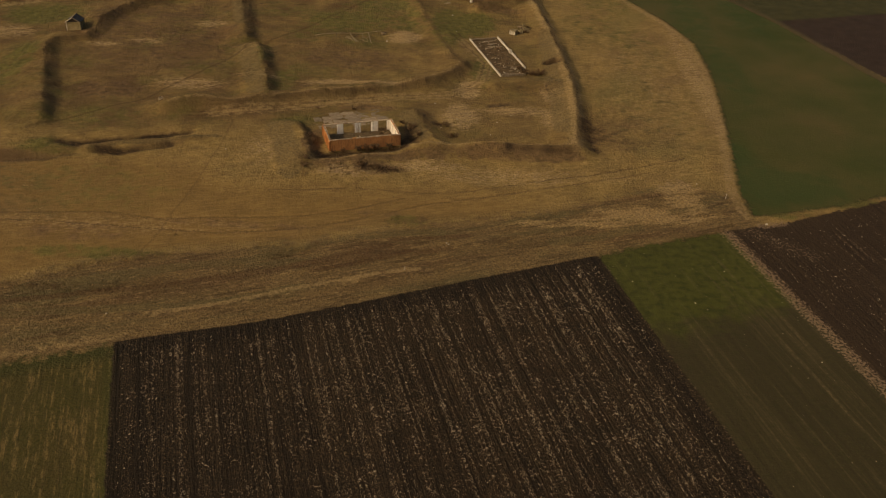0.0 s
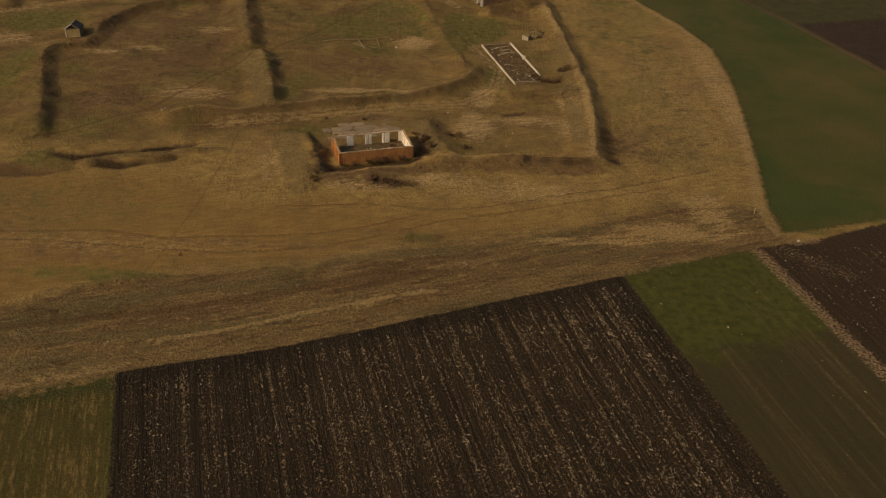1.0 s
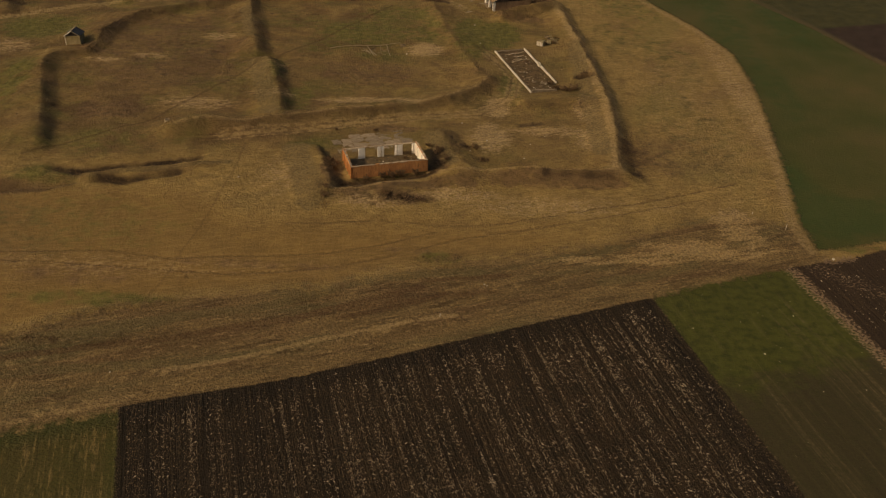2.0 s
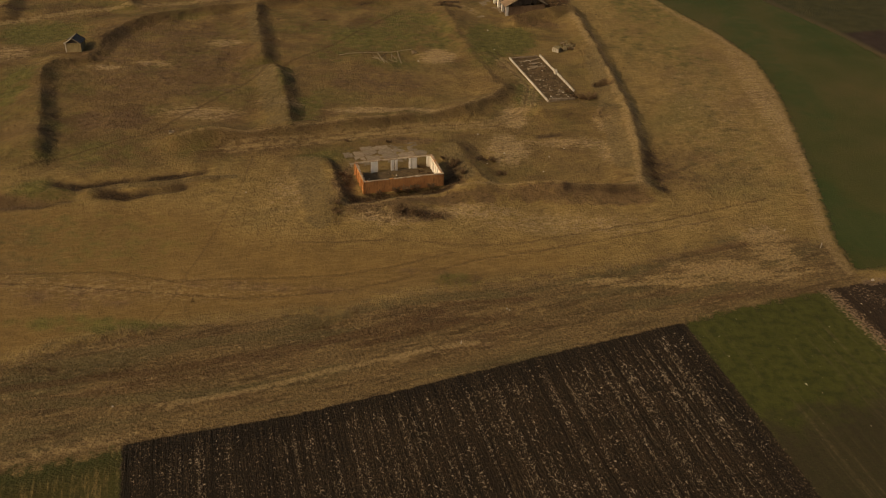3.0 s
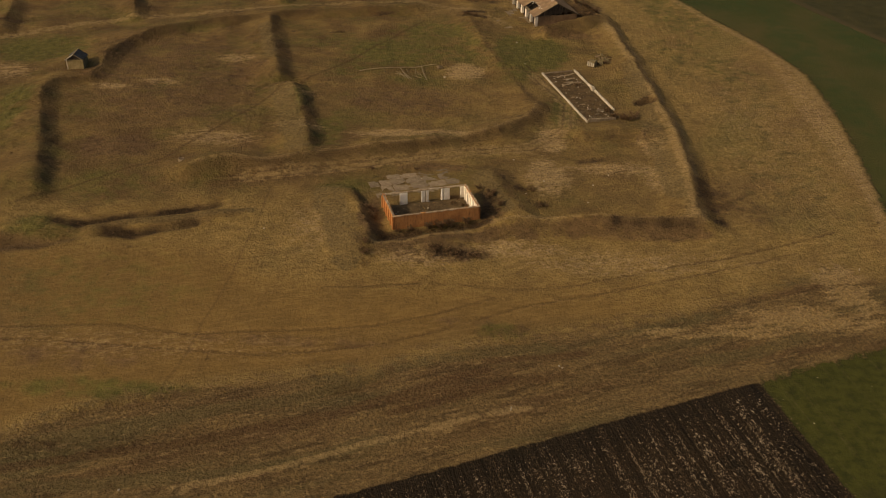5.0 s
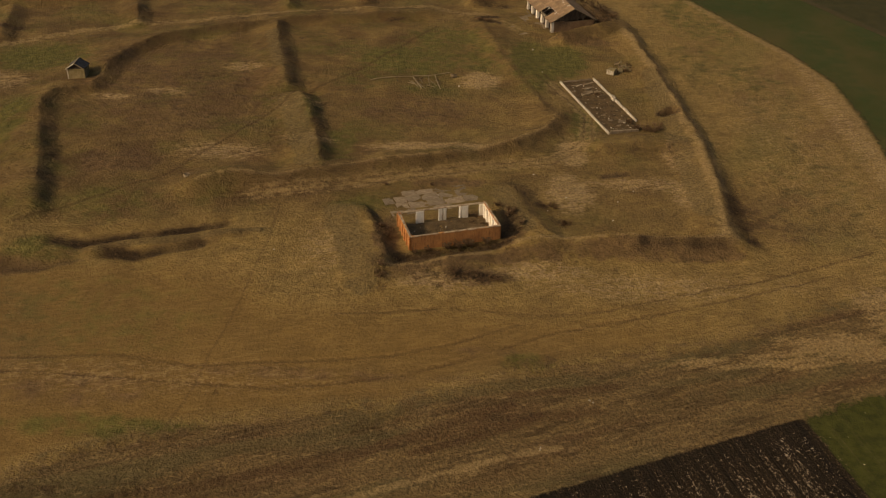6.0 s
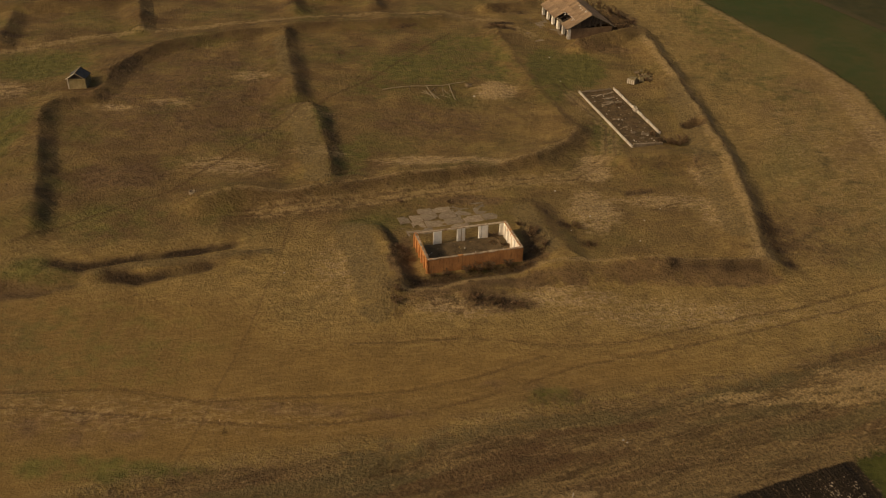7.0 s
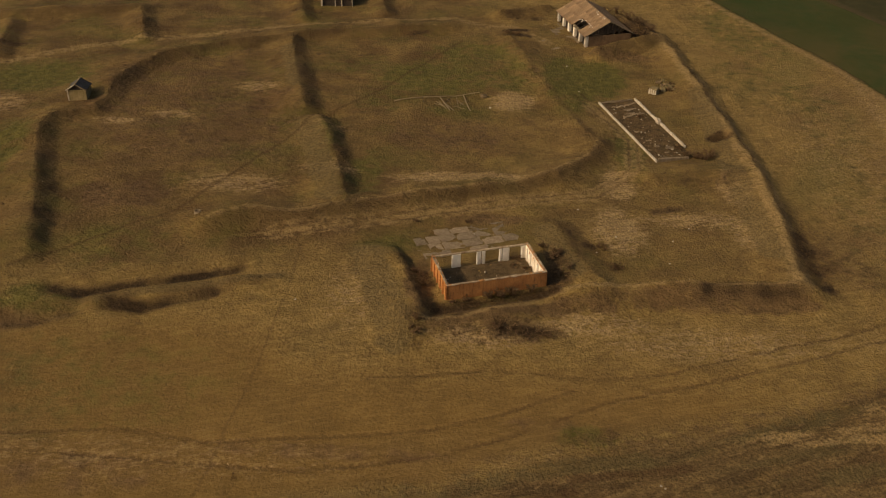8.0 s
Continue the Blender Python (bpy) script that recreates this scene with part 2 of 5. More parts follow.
def inside_distance(x, y, ring):
    """Distance to a closed ring's edge, positive inside."""
    d, _ = line_distance(x, y, ring + ring[:1])
    odd = np.zeros(x.shape, bool)
    for (ax, ay), (bx, by) in zip(ring, ring[1:] + ring[:1]):
        if ay != by:
            odd ^= ((ay > y) != (by > y)) & (x < (bx - ax) * (y - ay) / (by - ay) + ax)
    return np.where(odd, d, -d)


def ease(v):
    v = np.clip(v, 0, 1)
    return v * v * (3 - 2 * v)


WAVES = [(random.uniform(0, 6.28), random.uniform(0, 6.28), 10 ** random.uniform(0.5, 1.75)) for _ in range(46)]


LUMPS = [(random.uniform(0, 6.28), random.uniform(0, 6.28), random.uniform(1.5, 3.2)) for _ in range(26)]


def ripple(x, y, low, high, waves=WAVES):
    """Smooth uneven ground from waves between two lengths in metres, about -1 to 1."""
    total, n = np.zeros(x.shape), 0
    for turn, phase, size in waves:
        if low <= size <= high:
            total += np.sin((x * math.cos(turn) + y * math.sin(turn)) * 6.283 / size + phase)
            n += 1
    return total / max(1, n) ** 0.5


def turned_box(x, y, cx, cy, w, d, turn=SITE):
    """Distance inside an upright rectangle whose south-west corner is (cx, cy)."""
    c, s = math.cos(radians(turn)), math.sin(radians(turn))
    u, v = (x - cx) * c + (y - cy) * s, -(x - cx) * s + (y - cy) * c
    return np.minimum(np.minimum(u, w - u), np.minimum(v, d - v))


def level_places(x, y):
    return np.maximum.reduce([turned_box(x, y, -24.4, 184.8, 15.2, 8.4), turned_box(x, y, -29.8, 193.8, 17.5, 9), turned_box(x, y, 12.6, 230.7, 8.2, 27.6), turned_box(x, y, 5.2, 290.3, 11.6, 20)])


def bank_wobble(x, y):
    return 0.10 * ripple(x + 31, y, 3, 9) + 0.08 * ripple(x, y + 17, 1, 4, LUMPS)


def height(x, y):
    x, y = np.asarray(x, float), np.asarray(y, float)
    site = ease((y - 155) / 25) * ease((60 - x) / 20)
    z = ripple(x, y, 12, 60) * (0.05 + 0.14 * site) + ripple(x, y, 3, 12) * 0.045 * site
    top = np.zeros(x.shape)
    wobble = 1 + 0.10 * ripple(x, y, 5, 20)
    uneven = bank_wobble(x, y)
    for line, h, left, right in BANKS:
        d, side = line_distance(x, y, line)
        d = d + uneven
        top = np.maximum(top, h * wobble * ridge_shape(1 - d / (right + (left - right) * ease(.5 + .5 * side))))
    for line, h, w in HOLLOWS:
        top = top - h * ease(1 - line_distance(x, y, line)[0] / w)
    for line in RUTS:
        d, _ = line_distance(x, y, line)
        top = top - 0.12 * ease(1 - (np.abs(d - .8) if line is RUTS[3] else d) / 0.6)
    lumps = ripple(x, y, 1, 4, LUMPS)
    top = top + lumps * (.026 * site + .028 * ease(top / .9))
    flat = ease(level_places(x, y) / 1.2 + 1)
    return (z + top) * (1 - flat)


def ridge_shape(v):
    """Cross-section of a bank: soft foot, rather sharp crest."""
    v = np.clip(v, 0, 1)
    return .5 * ease(v) + .5 * v ** 1.4


def patches(x, y, rows):
    total = np.zeros(x.shape)
    for cx, cy, a, b, k in rows:
        total = np.maximum(total, k * ease(1.35 - np.hypot((x - cx) / a, (y - cy) / b) * 0.9))
    return total


def ends(x, y, line, d):
    """1 beside a line, falling to 0 past its two ends."""
    out = np.ones(x.shape)
    for (ax, ay), (bx, by) in ((line[0], line[1]), (line[-1], line[-2])):
        past = ((ax - bx) * (x - ax) + (ay - by) * (y - ay)) / math.hypot(bx - ax, by - ay)
        out = np.where(np.hypot(x - ax, y - ay) < d + 1e-6, ease(1 - past / 1.6), out)
    return out


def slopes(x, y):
    """How dark the steep side of a bank is coloured, overgrowth and shade in one: sharp at the crest, fading towards
    the foot.
    """
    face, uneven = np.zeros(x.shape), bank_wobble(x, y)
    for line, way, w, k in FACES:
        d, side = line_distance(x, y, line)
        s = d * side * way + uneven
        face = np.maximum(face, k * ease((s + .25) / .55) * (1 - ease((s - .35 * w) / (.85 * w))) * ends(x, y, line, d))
    # trenches are darkest along their middle line
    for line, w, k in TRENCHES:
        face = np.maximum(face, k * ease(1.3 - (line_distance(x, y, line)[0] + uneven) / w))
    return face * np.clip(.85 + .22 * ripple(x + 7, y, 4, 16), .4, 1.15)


def cover(x, y):
    """What grows or lies where: named values for every point."""
    out = {
        "plough": inside_distance(x, y, MAIN), "strip": inside_distance(x, y, STRIP), "plough_east": inside_distance(x, y, PLOUGH_EAST),
        "wheat": inside_distance(x, y, WHEAT), "stubble": inside_distance(x, y, STUBBLE), "far_field": inside_distance(x, y, FAR_FIELD),
        "far_green": inside_distance(x, y, FAR_GREEN), "rough": inside_distance(x, y, ROUGH_EDGE),
        "sown_edge": (y - 123.2) - (x - 32.6) * 0.44,
        "lush": patches(x, y, LUSH), "pale": patches(x, y, PALE), "brown": patches(x, y, BROWN),
    }
    weeds = np.zeros(x.shape)
    for line, w, k in WEEDS:
        weeds = np.maximum(weeds, k * ease(1.12 - line_distance(x, y, line)[0] / (1.35 * w)))
    out["weeds"] = weeds * np.clip(.85 + .22 * ripple(x + 7, y, 4, 16), .3, 1.1)
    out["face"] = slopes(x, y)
    for k, line in enumerate(RUTS + FOOTPATHS):
        d, side = line_distance(x, y, line)
        out["rut_%d" % k] = np.where(d < 6, d * side, 6.0)
    # bare tracks and verges; bank crests painted pale for their sunlit rims
    bare = np.zeros(x.shape)
    for line, w, k in ((VERGE, 1.5, .6), (TRACK, 1.3, .3), (NORTH_TRACK, 2.2, 0.7), (LOW_RIDGE, .7, .95), (SOUTH, .8, .7), (YARD_SOUTH, .7, .9), (SPUR, .6, .35), (EAST, 2.4, .9), (WEST, .6, .35), ([(x - 1.5, y) for x, y in WHEAT_EDGE], 1.5, .75), (RUTS[3], 2.6, 0.75), ([(-45, 152.5), (-25, 155), (-8, 161.5), (12, 170.5), (36, 180)], 1.8, .22)):
        bare = np.maximum(bare, k * ease(1.3 - line_distance(x, y, line)[0] / w))
    out["bare"] = bare
    out["track"] = np.minimum(line_distance(x, y, TRACK)[0], 9)
    mound = np.zeros(x.shape)
    for line, w in MOUNDS:
        mound = np.maximum(mound, ease(1.35 - line_distance(x, y, line)[0] / w))
    out["mound"] = mound
    for name, rows in (("moss", MOSS), ("rust", RUST)):
        out[name] = np.maximum.reduce([ease(1.35 - line_distance(x, y, line)[0] / w) for line, w in rows])
    ridge = np.zeros(x.shape)
    for line, w, k in (([(72.9, 158.3), (75.1, 149.6)], .28, .75), ([(74.9, 156.6), (76.8, 148.8)], .28, .75), ([(52.3, 157), (65.4, 113), (166, -200)], 1.7, .9), ([(59.5, 160.2), (64, 161.5)], 1.3, 1.0), ([(57, 157.8), (66, 150)], 3.0, .45), ([(27.8, 146.4), (42.8, 90.4), (124, -200)], .7, .3), ([(-48.6, 116), (36.5, -200)], .4, .2)):
        ridge = np.maximum(ridge, k * ease(1.3 - line_distance(x, y, line)[0] / w))
    out["ridge_litter"] = ridge
    out["young"] = patches(x, y, [(68, 177, 15, 9, 1.0), (62, 186, 5, 14, .8), (88, 300, 9, 40, .6), (60, 330, 16, 30, .6), (70, 285, 6, 30, .7), (72, 240, 5, 26, .6)])
    out["calm"] = ease((176 + 10 * ease((-42 - x) / 12) - y) / 14) * ease(-inside_distance(x, y, ROUGH_EDGE) / 3) * (.35 + .65 * ease((30 - x) / 30))
    out["yard"] = ease((inside_distance(x, y, YARDS) + 6) / 10) * (1 - .4 * ease((x + 42) / 30))
    out["pasture"] = ease((x - 30) / 8) * ease((y - 170) / 14)
    return out


YARDS = [(-88, 190), (-48, 198), (28, 190), (28, 245), (22, 300), (-28, 330), (-140, 330), (-140, 230), (-105, 200)]


# ---- materials ----
class Nodes:
    """Short calls for a node material."""
    def __init__(self, name):
        self.mat = bpy.data.materials.new(name)
        self.mat.use_nodes = True
        self.tree = self.mat.node_tree
        self.bsdf = self.tree.nodes["Principled BSDF"]

    def put(self, socket, value):
        if isinstance(value, bpy.types.NodeSocket):
            self.tree.links.new(value, socket)
        elif value is not None:
            socket.default_value = value

    def add(self, kind, **values):
        node = self.tree.nodes.new("ShaderNode" + kind)
        for key, value in values.items():
            self.put(node.inputs[key.replace("_", " ")], value)
        return node

    def where(self):
        return self.add("TexCoord").outputs["Object"]

    def attr(self, name):
        node = self.add("Attribute")
        node.attribute_name = name
        return node.outputs["Fac"]

    def math(self, op, a, b=0.0, clamp=False):
        node = self.tree.nodes.new("ShaderNodeMath")
        node.operation, node.use_clamp = op, clamp
        self.put(node.inputs[0], a)
        self.put(node.inputs[1], b)
        return node.outputs[0]

    def noise(self, vector, scale, detail=3.0, rough=0.55):
        node = self.add("TexNoise", Vector=vector, Scale=scale, Detail=detail, Roughness=rough)
        return node.outputs[0]

    def span(self, value, low, high, to_low=0.0, to_high=1.0):
        node = self.add("MapRange")
        for i, v in enumerate((value, low, high, to_low, to_high)):
            self.put(node.inputs[i], v)
        return node.outputs[0]

    def mix(self, factor, a, b, kind="MIX"):
        node = self.tree.nodes.new("ShaderNodeMix")
        node.data_type, node.blend_type = "RGBA", kind
        for socket, v in ((node.inputs[0], factor), (node.inputs[6], a), (node.inputs[7], b)):
            self.put(socket, (*v, 1) if isinstance(v, tuple) else v)
        return node.outputs[2]

    def turned(self, vector, degrees, scale):
        """The place turned, then stretched."""
        turn = self.add("Mapping", Vector=vector)
        turn.inputs["Rotation"].default_value = (0, 0, radians(degrees))
        node = self.add("Mapping", Vector=turn.outputs[0])
        node.inputs["Scale"].default_value = scale
        return node.outputs[0]

    def wide_noise(self, vector, scale, detail=4.0, rough=0.6, low=0.32, high=0.68):
        """Noise spread over the whole range from 0 to 1."""
        return self.span(self.noise(vector, scale, detail, rough), low, high)

    def finish(self, colour, rough=0.9, bump=None, depth=0.05, strength=1.0):
        self.put(self.bsdf.inputs["Base Color"], colour)
        self.put(self.bsdf.inputs["Roughness"], rough)
        self.bsdf.inputs["Specular IOR Level"].default_value = 0.2
        if bump is not None:
            node = self.add("Bump", Height=bump)
            node.inputs["Strength"].default_value, node.inputs["Distance"].default_value = strength, depth
            self.put(self.bsdf.inputs["Normal"], node.outputs[0])
        return self.mat


def land_colour(n):
    """The colour of grass, weeds, soil and crops, from the cover values, and a relief."""
    p = n.where()
    wide, mid = n.wide_noise(p, .045), n.wide_noise(p, .30, 5)
    swell = [n.noise(p, .65, 4, .6), n.noise(p, 2.1, 4, .7), n.noise(p, 5.5, 3, .7)]
    clump, fine, grain = [n.span(v, .32, .68) for v in swell]
    streak = n.wide_noise(n.turned(p, -14, (.35, 1.6, 1)), .8, 5, .68)

    def edge(name, soft, ragged):
        lift = n.math("ADD", n.math("MULTIPLY", n.math("SUBTRACT", clump, .5), ragged), n.math("MULTIPLY", n.math("SUBTRACT", fine, .5), ragged * .6))
        return n.span(n.math("ADD", n.attr(name), lift), -soft, soft)

    def patch(name, source, spread=.9, low=.30, high=.85):
        a = n.attr(name)
        lift = n.math("MULTIPLY", n.math("SUBTRACT", source, .5), spread)
        return n.math("MULTIPLY", n.span(n.math("ADD", a, lift), low, high), n.span(a, .0, .5))

    def some(factor, k):
        return n.math("MULTIPLY", factor, k)

    c = n.mix(mid, (.205, .132, .040), (.315, .205, .066))
    c = n.mix(some(wide, .6), c, (.225, .144, .050))
    c = n.mix(some(n.span(n.wide_noise(n.turned(p, 70, (1, .7, 1)), .12, 5, .6), .5, 1), .6), c, n.mix(clump, (.150, .104, .034), (.235, .158, .054)))
    c = n.mix(some(n.span(streak, .5, 1), .62), c, (.41, .28, .105))
    c = n.mix(n.span(streak, 0, .45, .32, 0), c, (.135, .084, .028))
    c = n.mix(n.span(clump, 0, .5, .40, 0), c, (.125, .084, .030))
    c = n.mix(n.span(fine, .5, 1, 0, .42), c, (.42, .29, .12))
    c = n.mix(n.span(grain, 0, .45, .18, 0), c, (.095, .060, .021))
    blotch = n.wide_noise(n.turned(p, 25, (1, .75, 1)), .19, 5, .62)
    c = n.mix(n.span(blotch, 0, .5, .55, 0), c, (.150, .094, .034))
    c = n.mix(n.span(blotch, .6, 1, 0, .4), c, (.37, .245, .085))
    mown = n.mix(mid, (.130, .075, .021), (.182, .107, .030))
    mown = n.mix(n.span(n.wide_noise(n.turned(p, -8, (.5, 1, 1)), .05, 3), .5, 1, 0, .7), mown, (.138, .084, .029))
    mown = n.mix(n.span(streak, .4, 1, 0, .22), mown, (.33, .212, .075))
    mown = n.mix(n.span(fine, 0, .5, .30, 0), mown, (.095, .058, .020))
    mown = n.mix(n.span(grain, .5, 1, 0, .25), mown, (.34, .22, .080))
    c = n.mix(some(n.attr("calm"), .8), c, mown)
    # the old yards: browner turf, moss green patches
    c = n.mix(n.math("MULTIPLY", n.attr("yard"), n.span(n.wide_noise(p, .11, 4), .1, .8, .4, .95)), c, n.mix(n.math("ADD", some(blotch, .55), some(fine, .45)), (.072, .044, .016), (.180, .110, .040)))
    c = n.mix(n.math("MULTIPLY", n.attr("yard"), n.span(n.wide_noise(n.turned(p, 40, (1, 1, 1)), .075, 5), .45, .85, 0, .8)), c, n.mix(clump, (.082, .070, .017), (.170, .130, .036)))
    tone = n.wide_noise(n.turned(p, 12, (.8, 1.1, 1)), .16, 3, .5)
    c = n.mix(n.math("MULTIPLY", n.attr("yard"), n.span(tone, .05, .5, .6, 0)), c, n.mix(clump, (.070, .036, .015), (.128, .072, .028)))
    c = n.mix(n.math("MULTIPLY", n.attr("yard"), n.span(tone, .62, 1, 0, .5)), c, n.mix(fine, (.170, .106, .036), (.260, .168, .062)))
    # the pasture outside the banks: rusty and olive stretches
    field = n.wide_noise(n.turned(p, 30, (1, .7, 1)), .055, 5, .62)
    c = n.mix(n.math("MULTIPLY", n.attr("pasture"), n.span(field, .05, .48, .62, 0)), c, n.mix(fine, (.120, .068, .029), (.235, .145, .062)))
    c = n.mix(n.math("MULTIPLY", n.attr("pasture"), n.span(field, .55, .95, 0, .62)), c, n.mix(fine, (.120, .094, .028), (.235, .175, .058)))
    c = n.mix(some(patch("brown", mid), .8), c, n.mix(clump, (.072, .041, .019), (.190, .113, .051)))
    broken = n.math("ADD", some(n.wide_noise(n.turned(p, -8, (.45, 1.25, 1)), 1.5, 4, .65), .75), some(clump, .25))
    c = n.mix(some(patch("pale", broken, 2.2), .75), c, n.mix(fine, (.21, .136, .066), (.48, .33, .180)))
    c = n.mix(some(patch("lush", mid, .9, .2, .7), .88), c, n.mix(clump, (.066, .066, .014), (.155, .130, .032)))
    # rough strip beside the fields: mixed weeds, greyish green and rust, in lengthwise swaths
    swath = n.turned(p, -21, (.22, 1.0, 1))
    broad = n.wide_noise(n.turned(p, -20, (.16, 1.0, 1)), .22, 3, .5)
    weedy = n.mix(n.wide_noise(swath, .30, 5, .65), n.mix(fine, (.064, .041, .016), (.196, .129, .055)), n.mix(fine, (.124, .077, .030), (.295, .194, .081)))
    weedy = n.mix(some(n.span(broad, .58, .95), .75), weedy, n.mix(clump, (.062, .054, .022), (.135, .108, .044)))
    weedy = n.mix(some(n.span(broad, .40, .08), .75), weedy, n.mix(fine, (.075, .037, .017), (.135, .074, .033)))
    weedy = n.mix(some(n.span(n.wide_noise(swath, .62, 4, .6), .58, .85), .8), weedy, n.mix(fine, (.050, .031, .013), (.105, .066, .028)))
    weedy = n.mix(some(n.span(n.wide_noise(n.turned(p, -21, (.5, 1.2, 1)), 1.1, 4), .64, 1), .5), weedy, (.38, .255, .118))
    weedy = n.mix(n.span(grain, 0, .45, .35, 0), weedy, (.055, .035, .015))
    weedy = n.mix(some(patch("moss", clump, .8), .6), weedy, n.mix(fine, (.072, .057, .021), (.165, .128, .052)))
    weedy = n.mix(some(patch("rust", clump, .8), .62), weedy, n.mix(fine, (.052, .025, .011), (.125, .066, .029)))
    c = n.mix(some(edge("rough", 1.6, 4.0), .92), c, weedy)
    c = n.mix(some(patch("pale", n.math("ADD", some(n.wide_noise(n.turned(p, -16, (.25, 1, 1)), .7, 4, .65), .7), some(fine, .3)), 1.7), .72), c, n.mix(fine, (.25, .168, .070), (.53, .365, .165)))
    # bare ground, and the sunlit look of bank crests as a paler colour
    c = n.mix(some(patch("bare", clump, 1.0), .7), c, n.mix(fine, (.205, .134, .058), (.42, .285, .125)))
    c = n.mix(some(patch("mound", mid, .8), .8), c, n.mix(fine, (.100, .070, .028), (.215, .150, .062)))
    c = n.mix(some(patch("weeds", clump, .6), .85), c, n.mix(fine, (.048, .029, .015), (.150, .090, .041)))
    c = n.mix(n.span(n.math("ADD", n.attr("weeds"), some(n.math("SUBTRACT", clump, .5), .5)), .62, 1.0, 0, .8), c, n.mix(fine, (.024, .015, .008), (.080, .048, .023)))
    # bank sides: dark weeds plus the slope's shade, put into the colour
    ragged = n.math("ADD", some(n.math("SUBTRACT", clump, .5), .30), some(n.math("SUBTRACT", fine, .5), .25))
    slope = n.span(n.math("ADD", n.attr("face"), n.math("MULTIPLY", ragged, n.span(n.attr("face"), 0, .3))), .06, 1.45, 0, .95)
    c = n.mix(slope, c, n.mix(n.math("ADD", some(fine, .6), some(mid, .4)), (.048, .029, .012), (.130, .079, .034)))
    # highest values, mostly the trenches, go nearly black
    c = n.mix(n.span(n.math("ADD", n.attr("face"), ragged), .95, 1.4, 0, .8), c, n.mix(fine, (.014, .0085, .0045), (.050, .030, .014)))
    for k in range(len(RUTS) + len(FOOTPATHS)):
        path = n.math("ADD", n.math("ABSOLUTE", n.math("ADD", n.attr("rut_%d" % k), n.math("MULTIPLY", n.math("SUBTRACT", mid, .5), .45 if k != len(RUTS) else .3))), n.math("MULTIPLY", n.math("SUBTRACT", fine, .5), .5))
        wheel = n.math("ABSOLUTE", n.math("SUBTRACT", path, .85)) if k == 3 else path
        c = n.mix(n.math("MULTIPLY", n.span(wheel, .10, (.45, .32, .6)[max(0, k - len(RUTS) + 1)], .60 if k < len(RUTS) else (.42 if k == len(RUTS) else .75), 0), n.span(mid if k < len(RUTS) else fine, .1, .75, .3, 1)), c, (.072, .038, .015))
    # crops and soil
    row_tone = n.wide_noise(n.turned(p, -ROWS_TURN, (1, .02, 1)), .75, 5, .75)
    fine_rows = n.wide_noise(n.turned(p, -ROWS_TURN, (1, .05, 1)), 2.3, 4, .7)
    clods = n.wide_noise(p, 3.2, 5, .75)
    soil = n.mix(clods, (.0052, .0031, .0011), (.022, .0128, .0046))
    soil = n.mix(some(row_tone, .45), soil, (.032, .0182, .0070))
    soil = n.mix(n.span(fine_rows, 0, .45, .4, 0), soil, (.010, .006, .004))
    chaff = n.math("MULTIPLY", n.span(n.wide_noise(n.turned(p, -ROWS_TURN, (1.3, .55, 1)), 5.0, 3, .75), .62, .85), n.span(n.math("ADD", n.math("MULTIPLY", fine_rows, .6), row_tone), .5, 1.15))
    soil = n.mix(n.math("MULTIPLY", n.span(mid, .3, 1, 0, .45), n.span(n.attr("plough"), 2, 9)), soil, (.040, .0215, .0088))
    soil = n.mix(n.span(n.attr("stubble"), -60, 0, 0, .75), soil, n.mix(clods, (.005, .003, .001), (.016, .0098, .0038)))
    soil = n.mix(some(chaff, .6), soil, n.mix(fine, (.15, .095, .048), (.34, .24, .130)))
    green = n.mix(n.wide_noise(p, .030, 4), (.024, .041, .005), (.084, .064, .020))
    green = n.mix(some(clump, .28), green, (.050, .056, .012))
    green = n.mix(some(patch("young", mid, .8), .55), green, (.022, .048, .009))
    green = n.mix(n.span(fine_rows, .5, 1, 0, .20), green, (.095, .068, .026))
    sown = n.mix(n.span(n.math("ADD", n.attr("sown_edge"), n.math("MULTIPLY", n.math("SUBTRACT", mid, .5), 7)), -3, 4), n.mix(row_tone, (.030, .022, .009), (.048, .037, .013)), n.mix(clump, (.034, .038, .005), (.062, .060, .010)))
    sown = n.mix(n.math("MULTIPLY", n.span(row_tone, .62, .95), n.span(fine, .25, .9, 0, .75)), sown, (.15, .100, .050))
    sown = n.mix(n.span(clump, 0, .5, .4, 0), sown, (.022, .022, .006))
    sown = n.mix(n.span(grain, .55, 1, 0, .35), sown, (.085, .082, .024))
    tan_rows = n.wide_noise(n.turned(p, -ROWS_TURN, (1, .06, 1)), 1.5, 4, .65)
    broken_rows = n.wide_noise(n.turned(p, -ROWS_TURN, (1, .28, 1)), 1.7, 4, .7)
    cut = n.mix(n.wide_noise(p, .09, 3), n.mix(fine, (.028, .028, .005), (.058, .049, .010)), n.mix(fine, (.034, .028, .006), (.066, .050, .013)))
    cut = n.mix(n.math("MULTIPLY", n.span(tan_rows, .42, .75), n.span(broken_rows, .3, .7)), cut, n.mix(grain, (.085, .058, .019), (.195, .132, .046)))
    cut = n.mix(n.span(fine_rows, 0, .45, .6, 0), cut, (.020, .018, .005))
    cut = n.mix(n.span(n.attr("stubble"), 1.2, 4, .8, 0), cut, n.mix(fine, (.024, .032, .005), (.048, .052, .010)))
    c = n.mix(some(edge("stubble", .8, 2.6), .95), c, cut)
    c = n.mix(edge("far_green", .8, 2.0), c, n.mix(mid, (.036, .037, .011), (.066, .055, .018)))
    c = n.mix(edge("far_field", .5, 1.0), c, n.mix(mid, (.028, .017, .011), (.052, .031, .020)))
